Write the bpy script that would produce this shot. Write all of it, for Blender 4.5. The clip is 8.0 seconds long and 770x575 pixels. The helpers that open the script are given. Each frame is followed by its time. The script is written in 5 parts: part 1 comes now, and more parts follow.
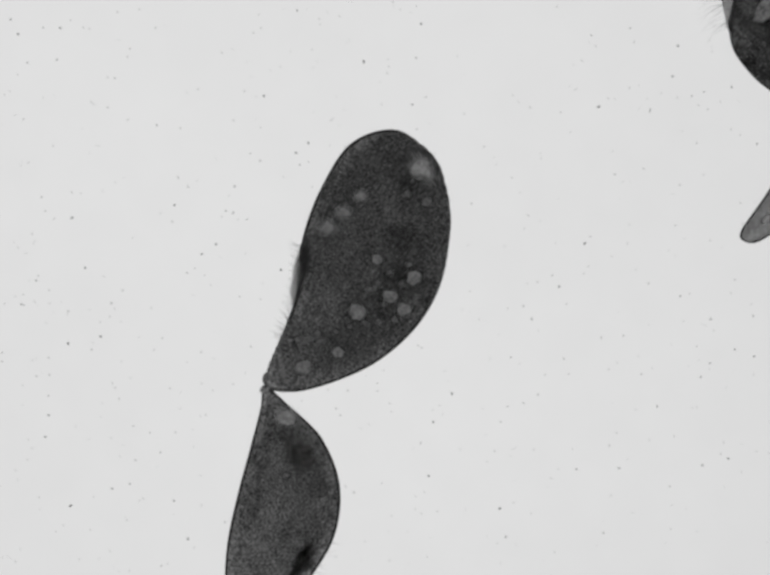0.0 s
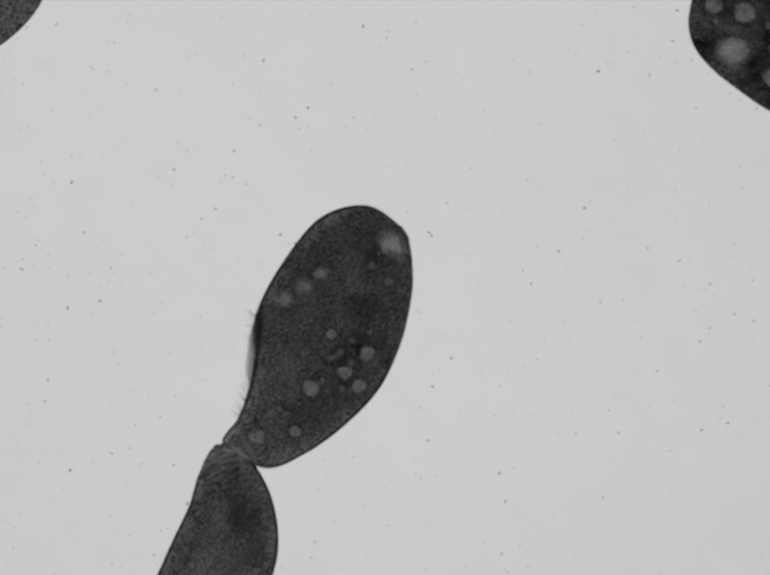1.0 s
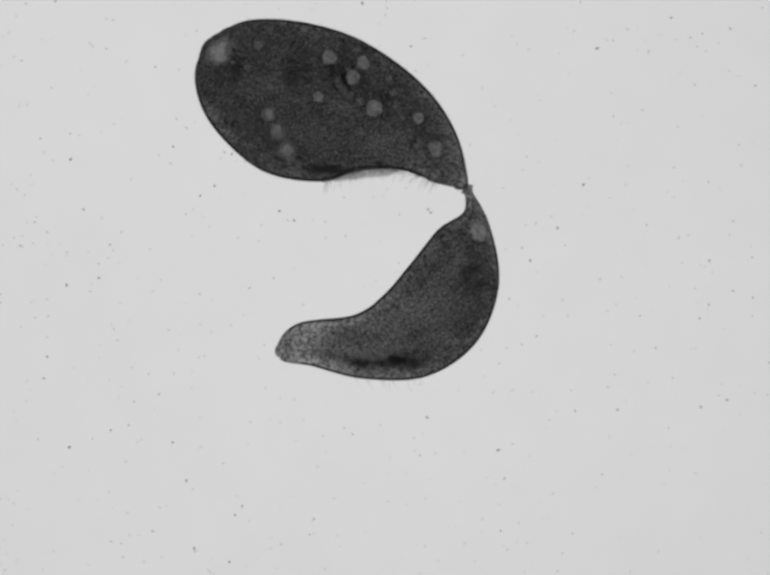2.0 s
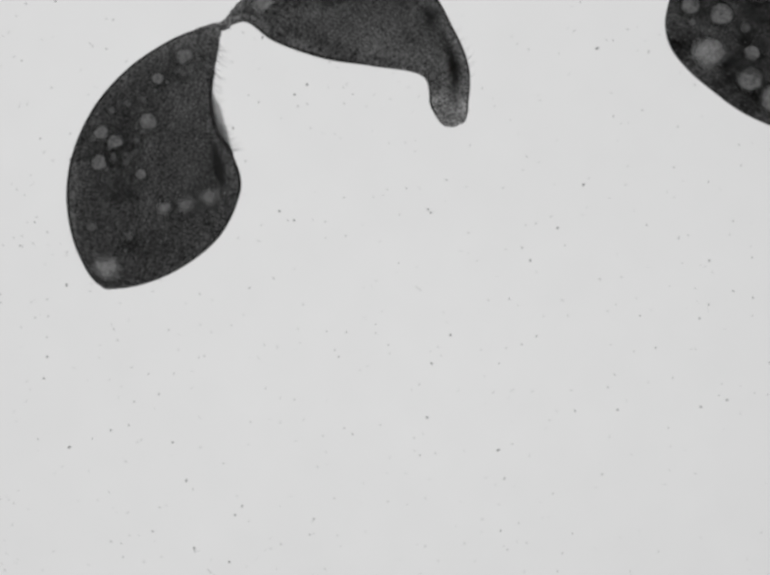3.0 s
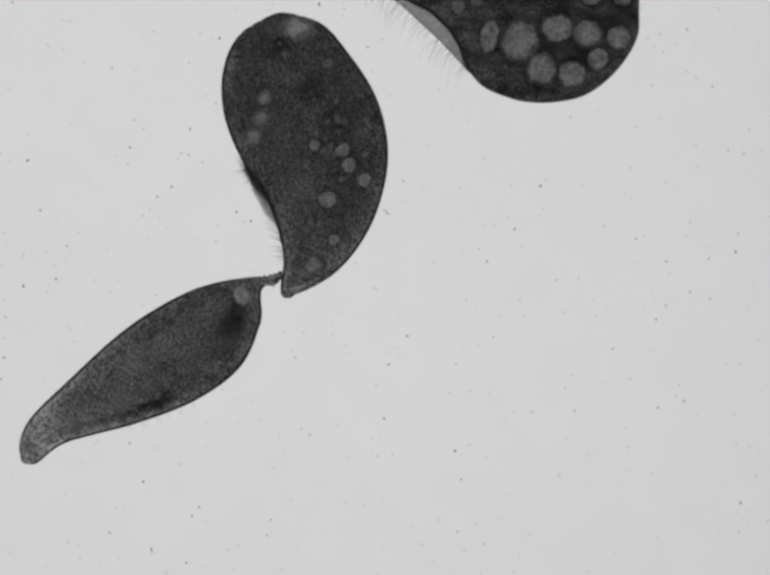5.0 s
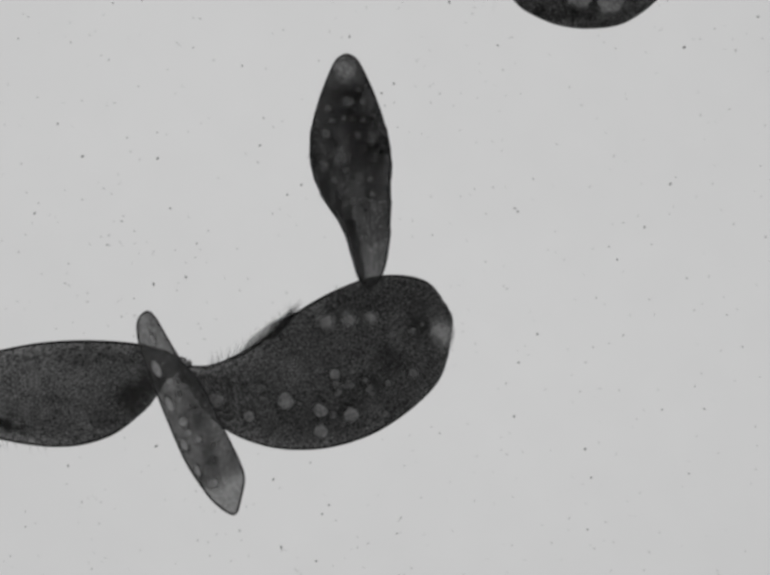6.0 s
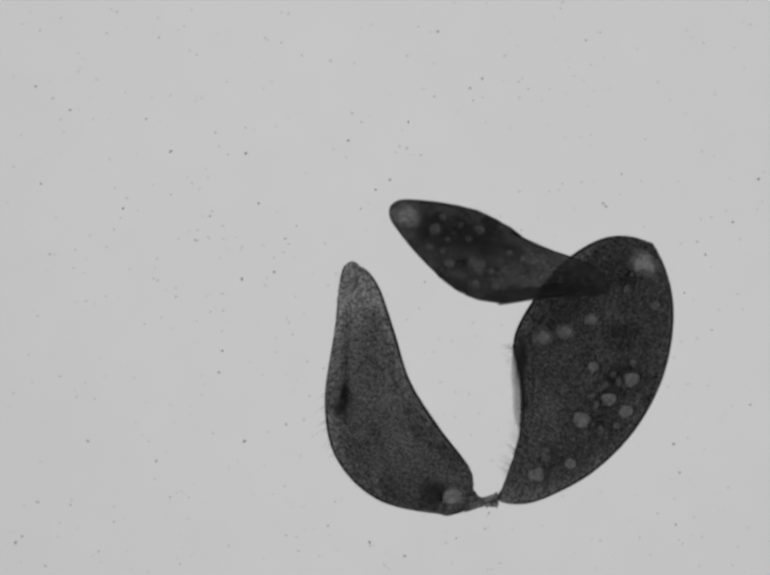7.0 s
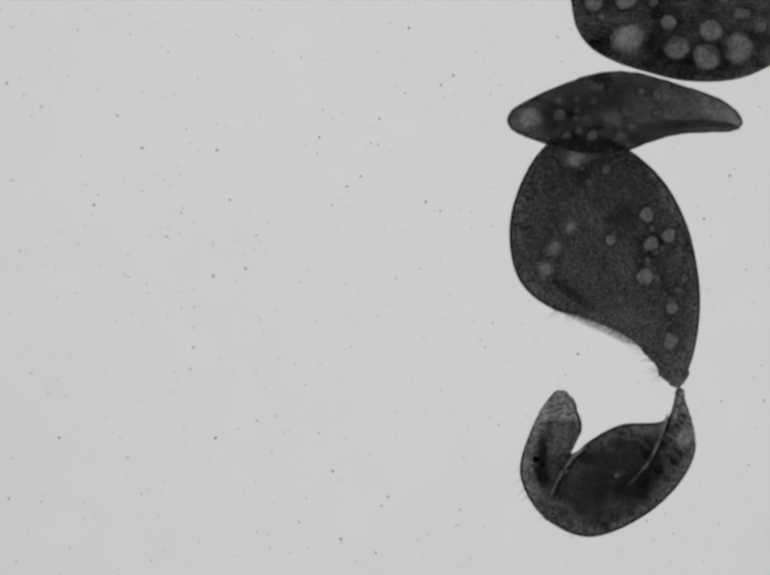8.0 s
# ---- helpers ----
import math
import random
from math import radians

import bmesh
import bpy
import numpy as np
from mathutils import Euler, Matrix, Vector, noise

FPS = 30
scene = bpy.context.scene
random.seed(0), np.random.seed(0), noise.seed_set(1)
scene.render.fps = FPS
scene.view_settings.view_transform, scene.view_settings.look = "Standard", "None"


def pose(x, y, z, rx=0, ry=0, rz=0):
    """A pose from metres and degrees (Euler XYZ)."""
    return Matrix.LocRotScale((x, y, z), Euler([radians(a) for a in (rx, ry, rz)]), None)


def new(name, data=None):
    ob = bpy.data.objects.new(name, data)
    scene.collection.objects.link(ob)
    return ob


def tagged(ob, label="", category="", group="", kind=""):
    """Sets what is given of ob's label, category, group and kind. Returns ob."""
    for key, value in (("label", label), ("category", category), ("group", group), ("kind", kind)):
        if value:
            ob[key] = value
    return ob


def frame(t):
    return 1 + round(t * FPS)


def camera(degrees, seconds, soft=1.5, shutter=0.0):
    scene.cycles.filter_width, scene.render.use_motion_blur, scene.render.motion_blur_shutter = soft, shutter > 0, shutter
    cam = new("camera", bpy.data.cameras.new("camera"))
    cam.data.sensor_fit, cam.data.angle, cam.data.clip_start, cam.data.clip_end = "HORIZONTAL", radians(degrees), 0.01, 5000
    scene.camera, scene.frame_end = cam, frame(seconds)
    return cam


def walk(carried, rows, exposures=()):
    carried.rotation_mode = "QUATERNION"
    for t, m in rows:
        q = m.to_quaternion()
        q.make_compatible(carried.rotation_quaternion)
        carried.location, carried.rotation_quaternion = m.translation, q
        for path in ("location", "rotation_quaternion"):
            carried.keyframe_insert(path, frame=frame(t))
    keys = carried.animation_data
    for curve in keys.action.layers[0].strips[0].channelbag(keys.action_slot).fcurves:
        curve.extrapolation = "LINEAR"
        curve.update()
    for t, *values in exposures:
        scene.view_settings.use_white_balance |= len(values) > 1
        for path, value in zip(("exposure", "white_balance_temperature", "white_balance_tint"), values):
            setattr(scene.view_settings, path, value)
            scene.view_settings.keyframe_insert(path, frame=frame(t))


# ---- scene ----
# A drop of water on a microscope slide, seen straight from above and lit from below.
# Built about two thousand times life size: one metre here is half a millimetre on the slide.
EYE = 4.446
MID = 0.055          # height of the swimmers' middle above the slide
HIGH = 0.165         # height of those that swim over the others

cam = camera(20, 8.0, soft=3.4)
walk(cam, [
    (0, pose(0.000, 0.000, EYE)),
    (0.5, pose(0.000, -0.001, EYE)),
    (0.6, pose(0.000, -0.001, EYE)),
    (0.7, pose(0.000, -0.003, EYE)),
    (0.8, pose(0.001, -0.017, EYE)),
    (0.9, pose(0.001, -0.043, EYE)),
    (1.0, pose(0.001, -0.072, EYE)),
    (1.1, pose(0.002, -0.098, EYE)),
    (1.2, pose(0.003, -0.116, EYE)),
    (1.3, pose(0.003, -0.119, EYE)),
    (1.5, pose(0.003, -0.119, EYE)),
    (3.0, pose(0.003, -0.119, EYE)),
    (3.1, pose(0.007, -0.119, EYE)),
    (3.2, pose(0.019, -0.119, EYE)),
    (3.3, pose(0.033, -0.119, EYE)),
    (3.4, pose(0.052, -0.119, EYE)),
    (3.5, pose(0.086, -0.119, EYE)),
    (3.6, pose(0.116, -0.117, EYE)),
    (3.7, pose(0.118, -0.117, EYE)),
    (4.7, pose(0.118, -0.117, EYE)),
    (4.9, pose(0.105, -0.117, EYE)),
    (5.3, pose(0.030, -0.118, EYE)),
    (5.8, pose(-0.095, -0.120, EYE)),
    (6.0, pose(-0.174, -0.121, EYE)),
    (6.1, pose(-0.234, -0.124, EYE)),
    (6.2, pose(-0.291, -0.128, EYE)),
    (6.3, pose(-0.340, -0.130, EYE)),
    (6.4, pose(-0.350, -0.131, EYE)),
    (6.5, pose(-0.353, -0.131, EYE)),
    (6.6, pose(-0.354, -0.131, EYE)),
    (7.3, pose(-0.353, -0.132, EYE)),
    (7.5, pose(-0.348, -0.134, EYE)),
    (7.6, pose(-0.341, -0.134, EYE)),
    (7.7, pose(-0.331, -0.135, EYE)),
    (7.8, pose(-0.318, -0.136, EYE)),
    (7.9, pose(-0.307, -0.137, EYE)),
    (8.0, pose(-0.295, -0.138, EYE)),
], exposures=[(0.0, 0.0), (0.2, -0.01), (0.5, -0.09), (0.6, -0.27), (0.7, -0.13), (0.8, -0.13), (0.9, 0.0), (1.0, -0.3), (1.1, -0.29), (1.2, -0.13), (1.3, -0.19),
    (1.5, -0.18), (3.0, -0.09), (3.3, -0.1), (3.5, 0.04), (3.8, -0.12), (4.0, 0.01), (4.5, -0.06), (6.0, -0.35), (6.3, -0.16), (6.5, -0.18), (7.0, -0.41), (7.2, 0.0), (7.5, -0.06), (8.0, -0.29)])

# ---- light: an added even fill above, a lamp boxed in under the frosted slide ----
# even fill from all sides, added so the opaque bodies show
world = bpy.data.worlds.new("fill_light")
scene.world = world
world.use_nodes = True
world.node_tree.nodes["Background"].inputs["Color"].default_value = (1, 1, 1, 1)
world.node_tree.nodes["Background"].inputs["Strength"].default_value = 0.62

lamp_data = bpy.data.lights.new("condenser_lamp", "AREA")
lamp_data.shape, lamp_data.size, lamp_data.energy = "SQUARE", 5.0, 84.0
lamp = new("condenser_lamp", lamp_data)
lamp.matrix_world = pose(-0.25, 0.15, -1.1, 180, 0, 0)


# ---- materials ----
def nodes_of(name):
    m = bpy.data.materials.new(name)
    m.use_nodes = True
    t = m.node_tree
    t.nodes.clear()
    return m, t, t.nodes.new("ShaderNodeOutputMaterial")


def mottled(t, dark, light, grain, blotch, amount=0.5, seed=True, coord="Object"):
    """A grey that varies at two scales: fine grains and soft blotches."""
    co = t.nodes.new("ShaderNodeTexCoord")
    src = co.outputs[coord]
    if seed:
        info = t.nodes.new("ShaderNodeObjectInfo")
        far = t.nodes.new("ShaderNodeVectorMath")
        far.operation = "MULTIPLY_ADD"
        wide = t.nodes.new("ShaderNodeCombineXYZ")
        for k in range(3):
            t.links.new(info.outputs["Random"], wide.inputs[k])
        t.links.new(wide.outputs[0], far.inputs[0])
        far.inputs[1].default_value = (31.0, 17.0, 53.0)
        t.links.new(src, far.inputs[2])
        src = far.outputs[0]
    fine = t.nodes.new("ShaderNodeTexNoise")
    fine.inputs["Scale"].default_value, fine.inputs["Detail"].default_value = grain, 2.0
    soft = t.nodes.new("ShaderNodeTexNoise")
    soft.inputs["Scale"].default_value, soft.inputs["Detail"].default_value = blotch, 3.0
    t.links.new(src, fine.inputs["Vector"])
    t.links.new(src, soft.inputs["Vector"])
    both = t.nodes.new("ShaderNodeMix")
    both.inputs["Factor"].default_value = amount
    t.links.new(fine.outputs["Fac"], both.inputs["A"])
    t.links.new(soft.outputs["Fac"], both.inputs["B"])
    ramp = t.nodes.new("ShaderNodeValToRGB")
    ramp.color_ramp.elements[0].position, ramp.color_ramp.elements[1].position = 0.36, 0.66
    ramp.color_ramp.elements[0].color = (dark, dark, dark, 1)
    ramp.color_ramp.elements[1].color = (light, light, light, 1)
    t.links.new(both.outputs["Result"], ramp.inputs["Fac"])
    return ramp.outputs["Color"], fine.outputs["Fac"]


def flesh(name, dark, light, grain=190.0, blotch=22.0, amount=0.3, cover=1.0, bump=0.25):
    """Granular cytoplasm. cover: how much of each skin is opaque."""
    m, t, out = nodes_of(name)
    colour, grains = mottled(t, dark, light, grain, blotch, amount)
    body = t.nodes.new("ShaderNodeBsdfPrincipled")
    body.inputs["Roughness"].default_value = 0.85
    body.inputs["Specular IOR Level"].default_value = 0.02
    t.links.new(colour, body.inputs["Base Color"])
    rough = t.nodes.new("ShaderNodeBump")
    rough.inputs["Strength"].default_value, rough.inputs["Distance"].default_value = bump, 0.002
    t.links.new(grains, rough.inputs["Height"])
    t.links.new(rough.outputs["Normal"], body.inputs["Normal"])
    last = body.outputs[0]
    if cover < 1.0:
        clear = t.nodes.new("ShaderNodeBsdfTransparent")
        mix = t.nodes.new("ShaderNodeMixShader")
        mix.inputs[0].default_value = cover
        t.links.new(clear.outputs[0], mix.inputs[1])
        t.links.new(last, mix.inputs[2])
        last = mix.outputs[0]
    t.links.new(last, out.inputs["Surface"])
    return m


def cytoplasm(name, grain=(0.05, 2.05), cloud=(16.0, 0.72, 1.3), clear=False):
    """Granular living matter: pigment stored in the mesh, broken up by grains, fibres along the body and clouds that lie fast in it.
    clear: lets light through where its packing, stored in the mesh, is thin."""
    m, t, out = nodes_of(name)
    rest = t.nodes.new("ShaderNodeAttribute")
    rest.attribute_name = "rest"
    pigment = t.nodes.new("ShaderNodeAttribute")
    pigment.attribute_name = "pigment"

    def noise_at(scale, detail, stretch, low, high):
        turn = t.nodes.new("ShaderNodeMapping")
        turn.inputs["Scale"].default_value = stretch
        t.links.new(rest.outputs["Vector"], turn.inputs["Vector"])
        n = t.nodes.new("ShaderNodeTexNoise")
        n.inputs["Scale"].default_value, n.inputs["Detail"].default_value = scale, detail
        t.links.new(turn.outputs[0], n.inputs["Vector"])
        r = t.nodes.new("ShaderNodeMapRange")
        r.inputs["From Min"].default_value, r.inputs["From Max"].default_value = 0.3, 0.7
        r.inputs["To Min"].default_value, r.inputs["To Max"].default_value = low, high
        t.links.new(n.outputs["Fac"], r.inputs["Value"])
        return r.outputs["Result"]

    def times(x, y):
        k = t.nodes.new("ShaderNodeMath")
        k.operation = "MULTIPLY"
        t.links.new(x, k.inputs[0])
        t.links.new(y, k.inputs[1])
        return k.outputs[0]

    grains = noise_at(215.0, 4.0, (1, 1, 0.1), *grain)
    fibres = noise_at(150.0, 3.0, (0.16, 1.0, 0.1), 0.76, 1.2)
    clouds = noise_at(cloud[0], 4.0, (0.7, 1, 0.1), cloud[1], cloud[2])
    tone = times(times(times(grains, fibres), clouds), pigment.outputs["Fac"])
    # small bright granules strewn through it, each of its own strength
    cells = t.nodes.new("ShaderNodeTexVoronoi")
    cells.voronoi_dimensions = "2D"
    cells.inputs["Scale"].default_value = 160.0
    t.links.new(rest.outputs["Vector"], cells.inputs["Vector"])
    near = t.nodes.new("ShaderNodeMapRange")
    near.interpolation_type = "SMOOTHSTEP"
    near.inputs["From Min"].default_value, near.inputs["From Max"].default_value = 0.05, 0.32
    near.inputs["To Min"].default_value, near.inputs["To Max"].default_value = 1.0, 0.0
    t.links.new(cells.outputs["Distance"], near.inputs["Value"])
    own = t.nodes.new("ShaderNodeSeparateColor")
    t.links.new(cells.outputs["Color"], own.inputs[0])
    power = t.nodes.new("ShaderNodeMath")
    power.operation = "POWER"
    t.links.new(own.outputs[0], power.inputs[0])
    power.inputs[1].default_value = 4.0
    more = t.nodes.new("ShaderNodeMath")
    more.operation = "MULTIPLY_ADD"
    t.links.new(times(near.outputs["Result"], power.outputs[0]), more.inputs[0])
    more.inputs[1].default_value = 0.15
    t.links.new(tone, more.inputs[2])
    tone = more.outputs[0]
    body = t.nodes.new("ShaderNodeBsdfPrincipled")
    body.inputs["Roughness"].default_value = 0.85
    body.inputs["Specular IOR Level"].default_value = 0.02
    t.links.new(tone, body.inputs["Base Color"])
    last = body.outputs[0]
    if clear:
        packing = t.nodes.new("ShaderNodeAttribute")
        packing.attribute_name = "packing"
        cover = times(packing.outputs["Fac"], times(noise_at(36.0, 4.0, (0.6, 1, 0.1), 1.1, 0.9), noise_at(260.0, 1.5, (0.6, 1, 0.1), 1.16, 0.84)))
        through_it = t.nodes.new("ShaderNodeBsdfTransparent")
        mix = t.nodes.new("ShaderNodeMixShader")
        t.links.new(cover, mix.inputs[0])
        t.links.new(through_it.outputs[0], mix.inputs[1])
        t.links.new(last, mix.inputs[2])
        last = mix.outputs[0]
    t.links.new(last, out.inputs["Surface"])
    return m


def bubble(name, middle, edge, cover_edge=0.0, cover=1.0, core=0.55, ring=0.0, uneven=0.16):
    """A round vacuole of granular food: paler in its thick middle, thinning out to clear at its uneven brim.
    ring: how dark the granules are that crowd round it."""
    m, t, out = nodes_of(name)
    co = t.nodes.new("ShaderNodeTexCoord")
    off = t.nodes.new("ShaderNodeVectorMath")
    off.operation = "SUBTRACT"
    off.inputs[1].default_value = (0.5, 0.5, 0.5)
    flat = t.nodes.new("ShaderNodeVectorMath")
    flat.operation = "MULTIPLY"
    flat.inputs[1].default_value = (2, 2, 0)
    size = t.nodes.new("ShaderNodeVectorMath")
    size.operation = "LENGTH"
    t.links.new(co.outputs["Generated"], off.inputs[0])
    t.links.new(off.outputs[0], flat.inputs[0])
    t.links.new(flat.outputs[0], size.inputs[0])
    _, wave = mottled(t, 0, 1, 46.0, 20.0)
    far = t.nodes.new("ShaderNodeMapRange")
    far.inputs["From Min"].default_value, far.inputs["From Max"].default_value = 0.3, 0.7
    far.inputs["To Min"].default_value, far.inputs["To Max"].default_value = -0.4 * uneven, 1.6 * uneven
    t.links.new(wave, far.inputs["Value"])
    wide = t.nodes.new("ShaderNodeMath")
    wide.operation = "ADD"
    t.links.new(size.outputs["Value"], wide.inputs[0])
    t.links.new(far.outputs["Result"], wide.inputs[1])

    def step(low, high, first, last):
        fade = t.nodes.new("ShaderNodeMapRange")
        fade.interpolation_type = "SMOOTHSTEP"
        fade.inputs["From Min"].default_value, fade.inputs["From Max"].default_value = low, high
        fade.inputs["To Min"].default_value, fade.inputs["To Max"].default_value = first, last
        t.links.new(wide.outputs[0], fade.inputs["Value"])
        return fade.outputs["Result"]

    colour, _ = mottled(t, edge, middle, 170.0, 45.0, 0.4)
    if ring:
        rim = t.nodes.new("ShaderNodeMix")
        rim.data_type = "RGBA"
        t.links.new(step(0.5, 0.9, 0.0, 1.0), rim.inputs["Factor"])
        t.links.new(colour, rim.inputs["A"])
        rim.inputs["B"].default_value = (ring, ring, ring, 1)
        colour = rim.outputs["Result"]
    body = t.nodes.new("ShaderNodeBsdfDiffuse")
    t.links.new(colour, body.inputs["Color"])
    clear = t.nodes.new("ShaderNodeBsdfTransparent")
    mix = t.nodes.new("ShaderNodeMixShader")
    t.links.new(step(core, 0.98, cover, cover_edge), mix.inputs[0])
    t.links.new(clear.outputs[0], mix.inputs[1])
    t.links.new(body.outputs[0], mix.inputs[2])
    t.links.new(mix.outputs[0], out.inputs["Surface"])
    return m


def frosted():
    m, t, out = nodes_of("frosted_glass")
    colour, _ = mottled(t, 0.775, 0.80, 9.0, 1.3, 0.6, seed=False)
    body = t.nodes.new("ShaderNodeBsdfTranslucent")
    t.links.new(colour, body.inputs["Color"])
    t.links.new(body.outputs[0], out.inputs["Surface"])
    return m


GLASS = frosted()
CYTO = cytoplasm("cytoplasm")
COARSE = cytoplasm("coarse_cytoplasm", (0.2, 1.9), (24.0, 0.2, 2.0))
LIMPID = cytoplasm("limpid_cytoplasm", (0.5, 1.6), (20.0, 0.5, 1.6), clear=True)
RIM = flesh("pellicle", 0.026, 0.046)
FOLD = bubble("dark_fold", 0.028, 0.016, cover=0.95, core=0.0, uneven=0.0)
GROOVE = bubble("oral_groove", 0.035, 0.016, cover=0.75, core=0.15, uneven=0.0)
SHADE = bubble("groove_shade", 0.04, 0.016, cover=0.2, core=0.0, uneven=0.1)
DARK_PATCH = bubble("dark_granules", 0.04, 0.016, cover=0.55, core=0.0, uneven=0.3)
# granules in the lance, painted shade on the folded rear body
DENSE_PATCH = bubble("granules_and_fold_shade", 0.034, 0.014, cover=0.55, core=0.1, uneven=0.12)
VACUOLE = bubble("vacuole", 0.25, 0.085, cover=0.95, core=0.45, ring=0.022, uneven=0.11)
LARGE_VACUOLE = bubble("large_vacuole", 0.26, 0.085, core=0.5, ring=0.03, uneven=0.07)
PALE_VACUOLE = bubble("pale_vacuole", 0.36, 0.2, core=0.6, ring=0.06, uneven=0.12)
SOFT_VACUOLE = bubble("soft_vacuole", 0.24, 0.1, cover=0.9, core=0.2, uneven=0.14)
DIM_VACUOLE = bubble("dim_vacuole", 0.18, 0.09, cover=0.85, core=0.35, ring=0.03, uneven=0.16)
FAINT_VACUOLE = bubble("faint_vacuole", 0.15, 0.07, cover=0.8, core=0.4, ring=0.025, uneven=0.16)
END_VACUOLE = bubble("end_vacuole", 0.33, 0.13, cover=0.95, core=0.4, uneven=0.14)
BLADDER = bubble("bladder", 0.36, 0.15, cover=0.92, core=0.2, uneven=0.16)
GULLET = bubble("gullet", 0.03, 0.014, cover=0.9, core=0.1, uneven=0.34)
CREASE = bubble("pale_crease", 0.26, 0.16, cover=0.9, core=0.3, uneven=0.0)
CLEAR_VACUOLE = bubble("clear_vacuole", 0.38, 0.18, cover=0.95, core=0.3, uneven=0.07)
HAIR = flesh("cilia", 0.35, 0.5, cover=0.1, bump=0.0)
VEIL = flesh("oral_membrane", 0.24, 0.38, cover=0.22, bump=0.0)
SHEET = flesh("broad_membrane", 0.1, 0.3, 90.0, 30.0, cover=0.56, bump=0.0)
MIST = flesh("membrane_edge", 0.2, 0.3, cover=0.5, bump=0.0)
DIRT = flesh("dirt", 0.22, 0.42)
BLOCKER_BLACK = flesh("blocker_black", 0.03, 0.05)


# ---- small builders ----
def part(name, bm, material, parent=None, label=""):
    mesh = bpy.data.meshes.new(name)
    for f in bm.faces:
        f.smooth = True
    bm.to_mesh(mesh)
    bm.free()
    mesh.materials.append(material)
    ob = new(name, mesh)
    if parent:
        ob.parent = parent
    return tagged(ob, label=label)


def grid_faces(bm, rows, wrap=False):
    for a, b in zip(rows, rows[1:]):
        n = len(a)
        for i in range(n if wrap else n - 1):
            j = (i + 1) % n
            quad = []
            for v in (a[i], a[j], b[j], b[i]):
                if v not in quad:
                    quad.append(v)
            if len(quad) > 2:
                try:
                    bm.faces.new(quad)
                except ValueError:
                    pass


def lens(rx, ry, rz, power=2.0, seg=20, rings=9, corners=0.0):
    """A flattened round body, or one with three blunt corners."""
    bm = bmesh.new()
    rows = []
    for j in range(1, rings):
        a = math.pi * j / rings
        s, c = math.sin(a) ** (2 / power), math.cos(a)
        rows.append([bm.verts.new((rx * s * math.cos(b) * (1 + corners * math.cos(3 * b)), ry * s * math.sin(b) * (1 + corners * math.cos(3 * b)), rz * c))
                     for b in (math.tau * i / seg for i in range(seg))])
    grid_faces(bm, rows, wrap=True)
    for row, z in ((rows[0], rz), (rows[-1], -rz)):
        tip = bm.verts.new((0, 0, z))
        for i in range(seg):
            bm.faces.new((tip, row[i], row[(i + 1) % seg]))
    bmesh.ops.recalc_face_normals(bm, faces=bm.faces)
    return bm


def tube(path, r, sides=6, closed=False):
    bm = bmesh.new()
    rows, n = [], len(path)
    for i, p in enumerate(path):
        a = path[(i - 1) % n if closed else max(i - 1, 0)]
        b = path[(i + 1) % n if closed else min(i + 1, n - 1)]
        d = (Vector(b) - Vector(a)).normalized()
        side = Vector((-d.y, d.x, 0)).normalized()
        rows.append([bm.verts.new(Vector(p) + r * (math.cos(q) * side + math.sin(q) * Vector((0, 0, 1))))
                     for q in (math.tau * k / sides for k in range(sides))])
    if closed:
        rows.append(rows[0])
    grid_faces(bm, rows, wrap=True)
    if not closed:
        bm.faces.new(rows[0])
        bm.faces.new(rows[-1])
    bmesh.ops.recalc_face_normals(bm, faces=bm.faces)
    return bm


def scale_plate(length, curve, depth, h):
    """One piece of a body's margin: its outer edge lies on the x axis, bent by curve; it swells inwards along y."""
    bm = bmesh.new()
    nu, nv = 8, 8
    top, low = [], []
    for j in range(nv + 1):
        v = (j / nv) ** 1.4
        swell = math.sqrt(max(0, 1 - (1 - v / 0.55) ** 2)) if v < 0.55 else math.cos((v - 0.55) / 0.45 * math.pi / 2) ** 0.6
        up, down = [], []
        for i in range(nu + 1):
            u = -1 + 2 * i / nu
            x = length / 2 * u
            y = 0.0042 + curve * x * x / 2 + 0.03 * max(0.0, abs(u) - 0.6) ** 2 + depth * v * (1 - 0.2 * u * u)
            z = h * max(0.0, swell) * math.sqrt(max(0, 1 - abs(u) ** 6))
            a = bm.verts.new((x * (1 - 0.25 * v), y, z))
            up.append(a)
            down.append(a if z < 1e-6 else bm.verts.new((x * (1 - 0.25 * v), y, -z)))
        top.append(up)
        low.append(down)
    grid_faces(bm, top)
    grid_faces(bm, low)
    bmesh.ops.recalc_face_normals(bm, faces=bm.faces)
    return bm


